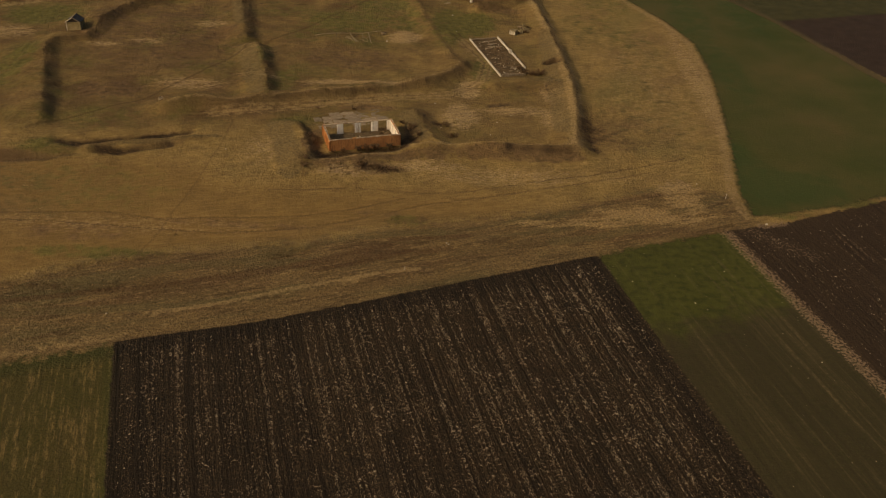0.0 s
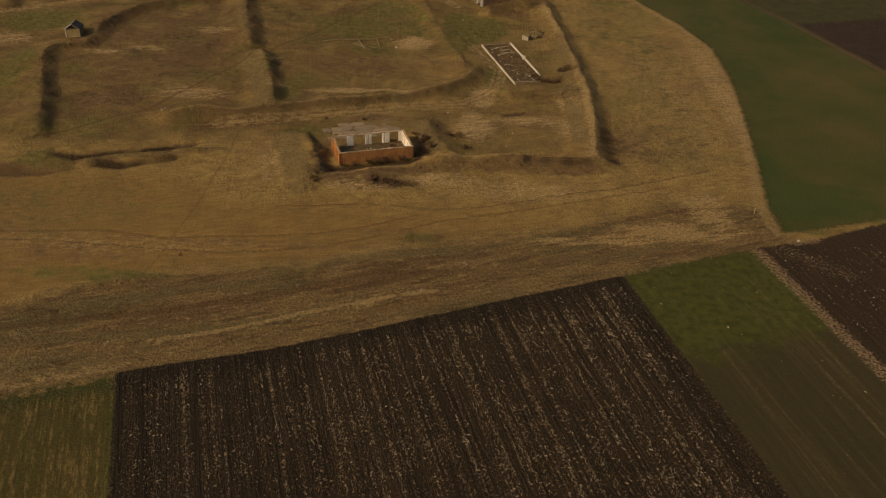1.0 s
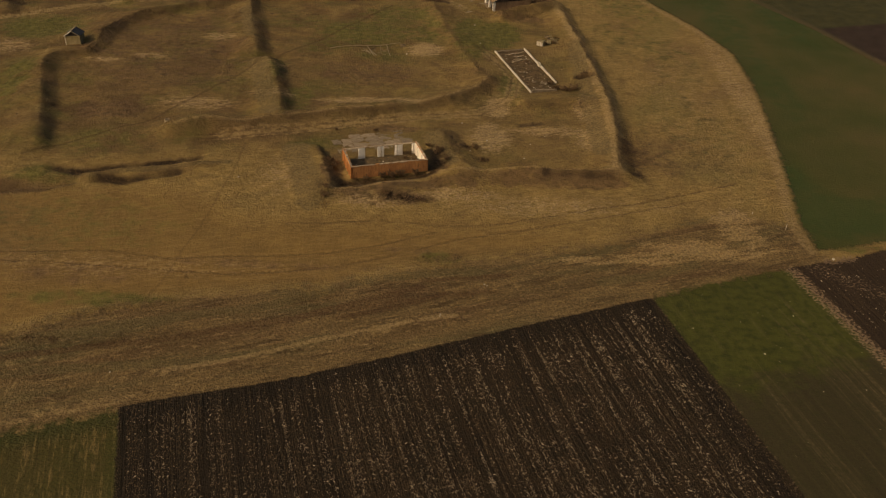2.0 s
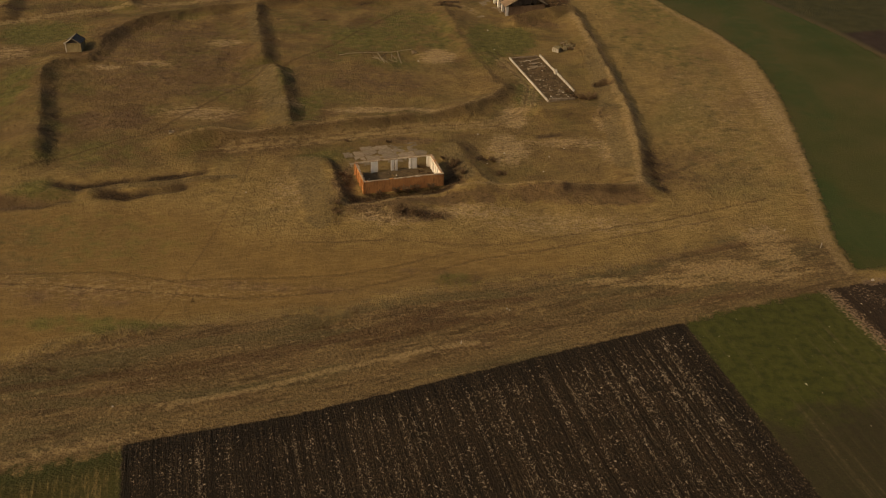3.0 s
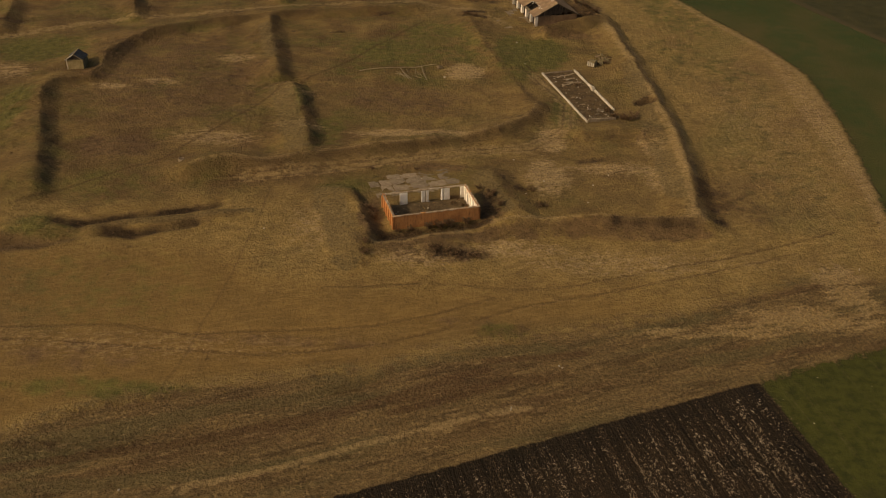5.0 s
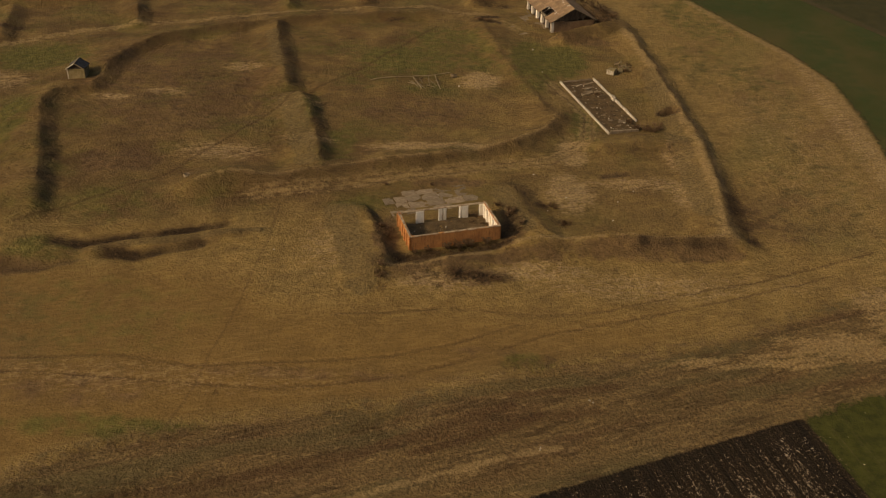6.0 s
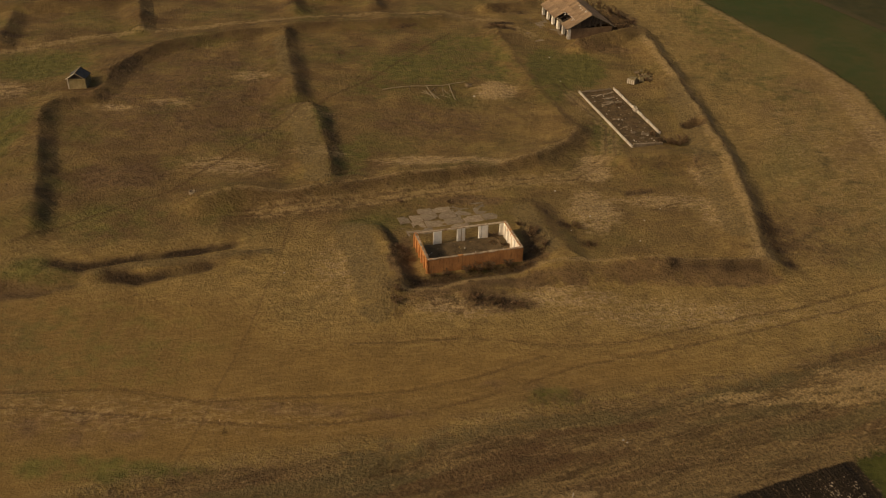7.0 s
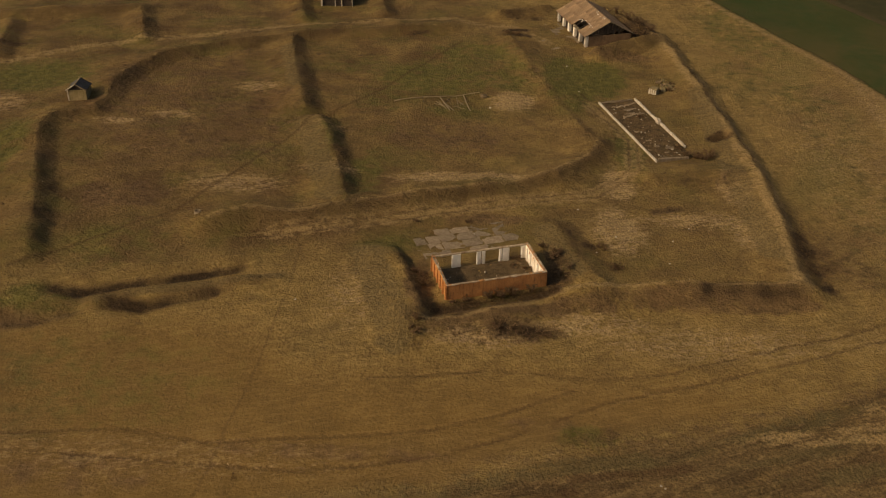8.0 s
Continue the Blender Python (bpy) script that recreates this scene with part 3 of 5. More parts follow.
    c = n.mix(n.span(n.attr("track"), 1.6, 3.2, .85, 0), c, n.mix(fine, (.050, .040, .016), (.105, .074, .034)))
    c = n.mix(edge("wheat", .5, 1.0), c, green)
    c = n.mix(edge("strip", .5, 1.4), c, sown)
    c = n.mix(edge("plough_east", .25, 1.0), c, n.mix(.72, soil, n.mix(row_tone, (.028, .0165, .0078), (.060, .035, .0165))))
    c = n.mix(edge("plough", .15, .4), c, soil)
    c = n.mix(some(patch("ridge_litter", fine, 1.8, .6, .95), .7), c, n.mix(fine, (.11, .064, .034), (.32, .215, .125)))
    relief = n.math("ADD", n.math("MULTIPLY", swell[0], 1.8), n.math("ADD", n.math("MULTIPLY", swell[1], 2.2), n.math("MULTIPLY", swell[2], .35)))
    relief = n.math("ADD", relief, n.math("MULTIPLY", fine_rows, n.math("ADD", edge("plough", .3, .5), edge("plough_east", .3, .5))))
    crop = n.math("ADD", edge("wheat", .5, 2.2), edge("strip", .5, 1.4), True)
    return c, n.math("MULTIPLY", n.math("MULTIPLY", relief, n.span(crop, 0, 1, 1, .25)), n.span(n.attr("calm"), 0, 1, 1, .35))


def land_material():
    n = Nodes("land")
    c, relief = land_colour(n)
    return n.finish(c, 0.95, relief, 0.25, 1.0)


def let_light_through(n, colour, share):
    """Thin dry stalks: part of the light passes through."""
    leaf = n.add("BsdfTranslucent", Color=colour)
    mix = n.add("MixShader", Fac=share)
    n.tree.links.new(n.bsdf.outputs[0], mix.inputs[1])
    n.tree.links.new(leaf.outputs[0], mix.inputs[2])
    n.tree.links.new(mix.outputs[0], n.tree.nodes["Material Output"].inputs["Surface"])


def grass_material():
    """Standing grass takes the tone of the turf under it, paler or darker stalk by stalk."""
    n = Nodes("standing_grass")
    c, _ = land_colour(n)
    island = n.add("NewGeometry").outputs["Random Per Island"]
    c = n.mix(1.0, c, n.mix(island, (.80, .79, .76), (1.5, 1.44, 1.32)), "MULTIPLY")
    n.finish(c, 0.85)
    let_light_through(n, c, .45)
    return n.mat


def stalk_material(name, dark, light):
    n = Nodes(name)
    island = n.add("NewGeometry").outputs["Random Per Island"]
    c = n.mix(n.math("MULTIPLY", n.wide_noise(n.where(), .5), island), dark, light)
    n.finish(c, 0.9)
    let_light_through(n, c, .5)
    return n.mat


def worn(name, base, dark, light, scale=1.0, rough=0.9, depth=0.02, stain=(.10, .07, .045), stained=0.45):
    """A weathered matte surface: two tones, stains and grain."""
    n = Nodes(name)
    p = n.where()
    big, small = n.noise(p, 0.55 * scale, 4, .6), n.noise(p, 5.0 * scale, 4, .65)
    own = n.add("ObjectInfo").outputs["Random"]
    c = n.mix(n.span(big, .35, .68), dark, base)
    c = n.mix(n.span(small, .5, .78, 0, .7), c, light)
    drips = n.noise(n.turned(p, 0, (2.2, 2.2, .35)), 1.3 * scale, 3)
    c = n.mix(n.span(drips, .52, .72, 0, stained), c, stain)
    c = n.mix(1.0, c, n.mix(own, (.76, .76, .76), (1.2, 1.18, 1.14)), "MULTIPLY")
    return n.finish(c, rough, small, depth)


LAND = land_material()
GRASS = grass_material()
BRICK = worn("orange_brick", (.56, .250, .085), (.38, .160, .058), (.66, .36, .150), 1.2, .9, .02, (.15, .075, .038), .7)
BROWN_BRICK = worn("brown_brick", (.185, .120, .070), (.115, .072, .042), (.27, .19, .12), 1.2)
PLASTER = worn("pale_plaster", (.80, .75, .67), (.64, .57, .48), (.84, .81, .75), 1.0, .85, .01, (.34, .24, .15), .5)
CONCRETE = worn("weathered_concrete", (.29, .225, .150), (.17, .122, .074), (.41, .33, .240), 1.3, .9, .03, (.11, .076, .040), .75)
KERB = worn("pale_concrete", (.60, .54, .44), (.38, .31, .225), (.70, .65, .56), 1.7, .9, .03, (.125, .085, .050), .9)
ROOF = worn("roof_sheet_old", (.29, .195, .118), (.185, .118, .068), (.44, .34, .24), 1.1, .85, .015, (.085, .052, .032), .65)
TIMBER = worn("grey_timber", (.28, .215, .135), (.17, .125, .075), (.38, .31, .21), 2.0)
# dark boards and poles; also stands for the shade inside the open shed
DARK_TIMBER_AND_SHADE = worn("dark_timber_and_shade", (.060, .045, .034), (.038, .028, .022), (.10, .08, .06), 2.0)
RUBBLE = worn("earth_and_rubble", (.225, .160, .095), (.095, .064, .034), (.33, .25, .165), 1.4, .95, .10, (.070, .056, .020), .65)
PAD_FLOOR = worn("damp_earth_and_rubble", (.130, .080, .036), (.055, .034, .015), (.24, .165, .088), 1.2, .95, .10, (.060, .056, .018), .8)
EARTH_FLOOR = worn("trodden_earth", (.155, .102, .050), (.070, .044, .020), (.27, .19, .105), 1.3, .95, .08, (.062, .058, .020), .75)
COPING = worn("broken_coping", (.45, .36, .25), (.17, .10, .052), (.66, .58, .46), 1.5, .9, .03, (.11, .066, .036), .7)
SLATE = worn("dark_roof_boards", (.10, .094, .088), (.058, .052, .047), (.19, .18, .17), 2.0)
HUT_WALL = worn("mossy_block", (.27, .205, .105), (.16, .12, .055), (.38, .30, .18), 1.5, .9, .02, (.10, .085, .035), .6)
STONE = worn("pale_stone", (.50, .44, .35), (.33, .28, .21), (.62, .57, .48), 2.0)
TWIG = stalk_material("dead_twigs", (.15, .094, .052), (.36, .235, .125))
HAULM = stalk_material("dark_weed_stalks", (.070, .044, .022), (.200, .126, .058))
PALE_GRASS = stalk_material("bleached_grass", (.22, .145, .072), (.58, .41, .24))
STRAW = stalk_material("straw_chaff", (.28, .21, .138), (.95, .80, .58))


# ---- building blocks ----
def bm_boxes(boxes, bevel=0.0):
    """One bmesh of upright boxes (x0, y0, z0, x1, y1, z1)."""
    bm = bmesh.new()
    for x0, y0, z0, x1, y1, z1 in boxes:
        made = bmesh.ops.create_cube(bm, size=1.0)["verts"]
        for v in made:
            v.co = ((x0 + x1) / 2 + v.co.x * (x1 - x0), (y0 + y1) / 2 + v.co.y * (y1 - y0), (z0 + z1) / 2 + v.co.z * (z1 - z0))
    if bevel:
        bmesh.ops.bevel(bm, geom=bm.edges[:], offset=bevel, segments=1, affect="EDGES")
    return bm


def part(name, bm, material, parent=None, label=""):
    """Links a bmesh as one mesh object under a thing."""
    mesh = bpy.data.meshes.new(name)
    bm.to_mesh(mesh)
    bm.free()
    mesh.materials.append(material)
    ob = new(name, mesh)
    ob.parent = parent
    return tagged(ob, label)


def box_part(name, box, material, parent, label="", bevel=0.03):
    return part(name, bm_boxes([box], bevel), material, parent, label)


def thing(name, x, y, z, turn, label, category, group="", kind=""):
    ob = new(name)
    ob.matrix_world = pose(x, y, z, 0, 0, turn)
    return tagged(ob, label, category, group, kind)


def crumbled(bm, amount, size, seed, from_z=-1e9):
    """Uneven, weathered edges."""
    for v in bm.verts:
        if v.co.z > from_z:
            v.co += noise.noise_vector(v.co / size + Vector((seed, seed * 2.3, 0))) * amount
    return bm


def wall_bm(x0, y0, x1, y1, thick, top, seed, base=-0.35, jag=0.12, step=0.6):
    """A wall from (x0, y0) to (x1, y1), on the left of that way, with an uneven broken top."""
    length = math.hypot(x1 - x0, y1 - y0)
    ux, uy = (x1 - x0) / length, (y1 - y0) / length
    n = max(2, int(length / step))
    rng = random.Random(seed)
    bm = bmesh.new()
    rings = []
    for i in range(n + 1):
        s = length * i / n
        h = top(s / length) if callable(top) else top
        h += rng.uniform(-jag, jag) if 0 < i < n else 0
        px, py = x0 + ux * s, y0 + uy * s
        qx, qy = px - uy * thick, py + ux * thick
        rings.append([bm.verts.new(c) for c in ((px, py, base), (qx, qy, base), (qx, qy, h), (px, py, h + rng.uniform(-jag, jag) * .3))])
    for a, b in zip(rings, rings[1:]):
        for k in range(4):
            bm.faces.new((a[k], b[k], b[(k + 1) % 4], a[(k + 1) % 4]))
    bm.faces.new(rings[0])
    bm.faces.new(rings[-1][::-1])
    bmesh.ops.recalc_face_normals(bm, faces=bm.faces[:])
    return bm


def tube(bm, points, radii, sides=5):
    """A tapered round limb through points."""
    rings = []
    for i, p in enumerate(points):
        way = (points[min(i + 1, len(points) - 1)] - points[max(i - 1, 0)]).normalized()
        a = way.orthogonal().normalized()
        b = way.cross(a)
        rings.append([bm.verts.new(p + (a * math.cos(6.2832 * k / sides) + b * math.sin(6.2832 * k / sides)) * radii[i]) for k in range(sides)])
    for a, b in zip(rings, rings[1:]):
        for k in range(sides):
            bm.faces.new((a[k], a[(k + 1) % sides], b[(k + 1) % sides], b[k]))
    bm.faces.new(rings[0][::-1])
    bm.faces.new(rings[-1])


def spot(x, y):
    return float(height(np.array([x]), np.array([y]))[0])


def mesh_from(name, verts, faces, material, values=None):
    mesh = bpy.data.meshes.new(name)
    mesh.vertices.add(len(verts))
    mesh.vertices.foreach_set("co", np.asarray(verts, np.float32).ravel())
    k = faces.shape[1]
    mesh.loops.add(faces.size)
    mesh.loops.foreach_set("vertex_index", faces.astype(np.int32).ravel())
    mesh.polygons.add(len(faces))
    mesh.polygons.foreach_set("loop_start", np.arange(0, faces.size, k, dtype=np.int32))
    mesh.update(calc_edges=True)
    mesh.materials.append(material)
    for key, v in (values or {}).items():
        mesh.attributes.new(key, "FLOAT", "POINT").data.foreach_set("value", np.asarray(v, np.float32))
    return new(name, mesh)


# ---- ground: one sheet to the horizon, fine where the site lies ----
def axis(low, high, step):
    inner = np.arange(low, high + step / 2, step)
    outer = np.cumsum(step * 1.55 ** np.arange(1, 20))
    return np.concatenate([(low - outer)[::-1], inner, high + outer])


gx, gy = axis(-138, 122, 0.42), axis(82, 342, 0.42)
X, Y = np.meshgrid(gx, gy)
xs, ys = X.ravel(), Y.ravel()
ground_cover = cover(xs, ys)
zs = height(xs, ys)
n_cols = len(gx)
corner = (np.arange(len(gy) - 1)[:, None] * n_cols + np.arange(n_cols - 1)[None, :]).ravel()
quads = np.stack([corner, corner + 1, corner + n_cols + 1, corner + n_cols], 1)
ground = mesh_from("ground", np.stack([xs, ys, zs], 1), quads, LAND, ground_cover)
ground.data.polygons.foreach_set("use_smooth", np.ones(len(quads), bool))
tagged(ground, "autumn grassland with earth banks beside ploughed and sown fields", "ground", kind="structure")


# ---- standing grass, weeds and chaff ----
def blades(name, x, y, tall, wide, per, material, label, category, rng, lean=1.0):
    """Clumps of narrow blades at the points; each blade a bent triangle pair."""
    n = len(x)
    cx, cy = np.repeat(x, per), np.repeat(y, per)
    h, w = np.repeat(tall, per) * rng.uniform(.55, 1.15, n * per), np.repeat(wide, per)
    r = rng.uniform(0, 1, n * per) * w
    a, turn = rng.uniform(0, 6.283, n * per), rng.uniform(0, 6.283, n * per)
    bx, by = cx + np.cos(a) * r, cy + np.sin(a) * r
    bz = height(bx, by) - 0.03
    half = 0.028 + 0.035 * rng.uniform(0, 1, n * per)
    dx, dy = np.cos(turn) * half, np.sin(turn) * half
    lx, ly = np.cos(a) * h * lean, np.sin(a) * h * lean
    verts = np.empty((n * per, 3, 3))
    verts[:, 0] = np.stack([bx - dx, by - dy, bz], 1)
    verts[:, 1] = np.stack([bx + dx, by + dy, bz], 1)
    verts[:, 2] = np.stack([bx + lx, by + ly, bz + h], 1)
    values = {k: np.repeat(np.repeat(v, per), 3) for k, v in cover(x, y).items()} if material is GRASS else None
    ob = mesh_from(name, verts.reshape(-1, 3), np.arange(n * per * 3).reshape(-1, 3), material, values)
    return tagged(ob, label, category, kind="stuff")


def scatter(rng, count, x0, x1, y0, y1):
    return rng.uniform(x0, x1, count), rng.uniform(y0, y1, count)


rng = np.random.default_rng(4)
px, py = scatter(rng, 300000, -135, 75, 105, 335)
cv = cover(px, py)
lone = ripple(px, py, 3, 9) + 0.8 * ripple(px + 50, py, 9, 30)
free = (cv["plough"] < -.3) & (cv["strip"] < -.3) & (cv["plough_east"] < -.3) & (cv["wheat"] < 0) & (cv["stubble"] < 0) & (cv["far_green"] < 0) & (level_places(px, py) < .2)
keep = free & ((lone + rng.normal(0, .8, len(px)) > -.3) | (cv["rough"] > 0)) & (rng.uniform(0, 1.4, len(px)) > cv["bare"]) & (rng.uniform(0, 1.2, len(px)) > .8 * cv["calm"])
gxp, gyp = px[keep], py[keep]
rough_in = ease(cv["rough"][keep] / 2 + .5)
tall = (0.055 + 0.075 * rough_in - 0.015 * cv["yard"][keep] + 0.13 * cv["weeds"][keep] + 0.10 * cv["pale"][keep]) * rng.uniform(.6, 1.5, len(gxp))
blades("dry_grass", gxp, gyp, tall, 0.16 + 0.12 * rough_in, 4, GRASS, "short dry tan grass in uneven tufts over the ground", "grass", rng)

wx, wy = scatter(rng, 260000, -130, 40, 120, 325)
weed_here = np.zeros(wx.shape)
for line, w, k in WEEDS:
    weed_here = np.maximum(weed_here, k * ease(1.1 - line_distance(wx, wy, line)[0] / (1.1 * w)))
weed_here = np.maximum(weed_here, .55 * slopes(wx, wy))
keep = (rng.uniform(0.05, 2.2, len(wx)) + .35 * ripple(wx, wy, 3, 9) < weed_here) & (weed_here > .05)
open_turf = np.maximum.reduce([inside_distance(wx, wy, f) for f in (MAIN, STRIP, WHEAT, STUBBLE, PLOUGH_EAST)]) < -1
keep = (keep | ((rng.uniform(0, 1, len(wx)) < .012) & open_turf)) & (level_places(wx, wy) < 0)
blades("dead_weeds", wx[keep], wy[keep], rng.uniform(.12, .34, keep.sum()) + .1 * weed_here[keep], rng.uniform(.08, .30, keep.sum()), 5, HAULM, "dark dead weed stalks standing on the banks and ditches", "weeds", rng, .8)


qx, qy = scatter(rng, 90000, -125, 50, 150, 300)
qc = cover(qx, qy)
keep = (qc["pale"] * (.5 + .5 * qc["yard"]) + .25 * ripple(qx, qy, 3, 8) > rng.uniform(.38, 1.25, len(qx))) & (level_places(qx, qy) < 0) & (qc["wheat"] < 0)
blades("pale_grass", qx[keep], qy[keep], rng.uniform(.12, .32, keep.sum()), rng.uniform(.12, .35, keep.sum()), 5, PALE_GRASS, "bleached tufts of fallen grass in loose patches", "grass", rng, 1.5)
qx, qy = scatter(rng, 34, -130, 60, 118, 320)
qc = cover(qx, qy)
keep = (qc["plough"] < -1) & (qc["strip"] < -1) & (qc["wheat"] < -1) & (qc["stubble"] < -1) & (qc["plough_east"] < -1) & (level_places(qx, qy) < 0)
qx, qy = np.repeat(qx[keep], 9), np.repeat(qy[keep], 9)
blades("weed_clumps", qx + rng.normal(0, .28, len(qx)), qy + rng.normal(0, .22, len(qx)), rng.uniform(.12, .35, len(qx)), rng.uniform(.1, .22, len(qx)), 4, HAULM, "scattered dark clumps of dead weeds in the grass", "weeds", rng, .6)


def flakes(name, ring, count, rng, label):
    """Bits of straw and clods lying on a ploughed field, gathered along the rows."""
    bx = [p[0] for p in ring]
    x, y = scatter(rng, count, max(-60, min(bx)), min(125, max(bx)), 82, 185)
    t = radians(ROWS_TURN)
    across, along = x * math.cos(t) + y * math.sin(t), -x * math.sin(t) + y * math.cos(t)
    bands = np.zeros(count)
    for k in range(12):
        w = 10 ** (-.10 + .075 * k)
        bands += np.sin(across * w * 2 + 9 * k + .8 * np.sin(along * .02 + k))
    ok = (inside_distance(x, y, ring) > .6) & (bands / 2.6 + rng.normal(0, .95, count) + .45 * ripple(x, y, 3, 12) + .3 * ripple(x, y, 12, 40) > .92 + .42 * np.clip((34 - across) / 50, 0, 1)) & (inside_distance(x, y, ring) > rng.uniform(.8, 5.5, count))
    x, y = x[ok], y[ok]
    m = len(x)
    size = np.minimum(.045 + rng.exponential(.042, m), .24)
    turn = rng.normal(1.57 + t, .7, m)
    ux, uy = np.cos(turn) * size, np.sin(turn) * size
    k = rng.uniform(.2, .42, m)
    z = height(x, y) + .02
    verts = np.empty((m, 4, 3))
    verts[:, 0] = np.stack([x - ux, y - uy, z], 1)
    verts[:, 1] = np.stack([x + uy * k, y - ux * k, z + size * .2], 1)
    verts[:, 2] = np.stack([x + ux, y + uy, z + .02], 1)
    verts[:, 3] = np.stack([x, y, z + size * .9], 1)
    base = np.arange(m)[:, None] * 4
    faces = np.concatenate([base + np.array([[0, 1, 3]]), base + np.array([[1, 2, 3]]), base + np.array([[2, 0, 3]])])
    return tagged(mesh_from(name, verts.reshape(-1, 3), faces, STRAW), label, "straw", kind="stuff")


flakes("straw_litter", MAIN, 800000, rng, "pale straw and stalk litter in rows on ploughed soil")
flakes("straw_litter", PLOUGH_EAST, 30000, rng, "pale straw litter on the brown ploughed field")


flakes("straw_litter", STRIP, 3200, rng, "scattered pale stalk bits on the green sown strip")


# ---- bushes ----
def bush(x, y, radius, tall, seed, label, twigs=150):
    """A bare bush: limbs from the root and many thin twigs."""
    rng2 = random.Random(seed)
    ob = thing("bush", x, y, spot(x, y) - .05, rng2.uniform(0, 360), label, "bush", "bare bushes")
    limbs, tips = bmesh.new(), []
    for i in range(11):
        a, out = rng2.uniform(0, 6.283), rng2.uniform(.3, .9) * radius
        root = Vector((math.cos(a) * radius * .45 * rng2.random(), math.sin(a) * radius * .45 * rng2.random(), 0))
        tip = Vector((math.cos(a) * out, math.sin(a) * out, tall * rng2.uniform(.55, .95)))
        mid = root.lerp(tip, .5) + Vector((rng2.uniform(-.15, .15), rng2.uniform(-.15, .15), tall * .12))
        tube(limbs, [root, mid, tip], [.045, .03, .012], 4)
        tips += [(root, mid, tip)]
    part("stem", limbs, TWIG, ob)
    crown = bmesh.new()
    for i in range(twigs):
        root, mid, tip = rng2.choice(tips)
        start = mid.lerp(tip, rng2.random()) if rng2.random() < .7 else root.lerp(mid, rng2.uniform(.2, 1))
        way = Vector((rng2.gauss(0, 1), rng2.gauss(0, 1), rng2.uniform(-.2, .9))).normalized() * rng2.uniform(.2, .5) * min(1.2, tall)
        side = way.orthogonal().normalized() * rng2.uniform(.015, .035)
        a, b, c = crown.verts.new(start - side), crown.verts.new(start + side), crown.verts.new(start + way)
        d = crown.verts.new(start + way * .6 + way.cross(side).normalized() * .09)
        crown.faces.new((a, b, c))
        crown.faces.new((a, c, d))
    part("crown", crown, TWIG, ob)
    return ob


BUSHES = [(-15.1, 186.8, 1.0, 1.7, "thin bare bush against the orange brick wall"), (-12.2, 187.9, .8, 1.2, "thin bare bush against the orange brick wall"), (-21.6, 184.8, .8, .7, "low dry brush at the foot of the brick wall"), (-23.6, 184.1, .7, .6, "low dry brush at the foot of the brick wall"), (21.6, 232.4, 1.7, 1.3, "dark bare bush beside the foundation"), (21, 264.4, 1.4, .8, "dark dry brush round the rubble heap"), (21.4, 267.2, 1.3, .7, "dark dry brush round the rubble heap"), (-28.8, 176.2, 1.6, .7, "brown brush at the foot of the bank"), (-28.2, 178.2, 1.2, .6, "brown brush at the corner of the bank"), (17.6, 236.2, 1.2, 1.0, "rusty bush over the broken foundation wall"), (-12.2, 176.8, 2.7, .5, "low brown brush on the bank below the roofless building"), (-16.6, 177.6, 2.6, .45, "low brown brush on the bank below the roofless building"), (-7.4, 192.2, 1.6, .65, "brown brush beside the roofless building"), (-7.8, 197.6, 1.3, .9, "brown brush beside the roofless building"), (-28.4, 190.4, 1.5, .6, "low brown brush beside the brick end wall"), (-.6, 200.2, 1.6, .9, "brown brush on the bank slope"), (1.4, 195, 1.4, .8, "brown brush on the bank slope"),
          (-14.4, 177.4, 1.9, .75, "dark bare bush on the bank below the roofless building"), (-10.6, 177.4, 1.4, .5, "low bare bush on the bank below the roofless building"), (-17.4, 178.2, 1.0, .7, "low bare bush on the bank below the roofless building"),
          (20.2, 233.0, 1.5, 1.4, "dark bare bush against the end of the foundation"), (22.8, 233.9, 1.6, 1.2, "dark bare bush beside the foundation"), (18.6, 233.6, 1.0, 1.2, "bare bush over the broken foundation wall"),
          (-16.6, 186.2, 1.1, 1.6, "bare brown bush growing against the brick wall"), (-18.4, 185.6, .9, 1.2, "bare brown bush growing against the brick wall"), (-8.2, 196.5, 1.3, .75, "bare bush beside the roofless building"), (-9.9, 199.4, 1.2, .7, "bare bush beside the roofless building"),
          (-28.2, 188.5, .9, 1.0, "bare bush beside the brick end wall"), (-29.2, 192, .9, 1.0, "bare bush beside the brick end wall"), (18.8, 297, 2.3, 1.6, "dark bare bush behind the shed"), (19.4, 301.5, 2.6, 2.0, "dark bare bush behind the shed"), (17.6, 306, 2.4, 2.0, "dark bare bush behind the shed"), (15.6, 311, 2.4, 2.0, "dark bare bush behind the shed"), (21.8, 299, 1.8, 1.2, "bare bush behind the shed"), (13.2, 316, 2.2, 1.8, "bare bush behind the shed"),
          (-10.5, 296.5, 1.4, .9, "low dark bush at the track"), (-13, 297, 1.2, .8, "low dark bush at the track"), (12.5, 250.5, 1.1, .8, "low bare bush inside the foundation"), (-30, 207.5, .7, .5, "low bush beside the concrete apron"), (-21.5, 207.4, 1.0, .5, "low dark bush beside the concrete apron"),
          (-6.4, 193.4, 1.0, .9, "bare bush beside the roofless building"), (-14.2, 196.2, 1.3, .7, "dark bush growing on the earth floor"), (-12.4, 193.8, 1.1, .5, "low rusty bush growing on the earth floor"), (-14.4, 194.4, 1.2, .4, "low rusty bush growing on the earth floor")]
for i, (bx, by, br, bt, text) in enumerate(BUSHES):
    bush(bx, by, br, bt, 40 + i, text, int(100 + 100 * br))


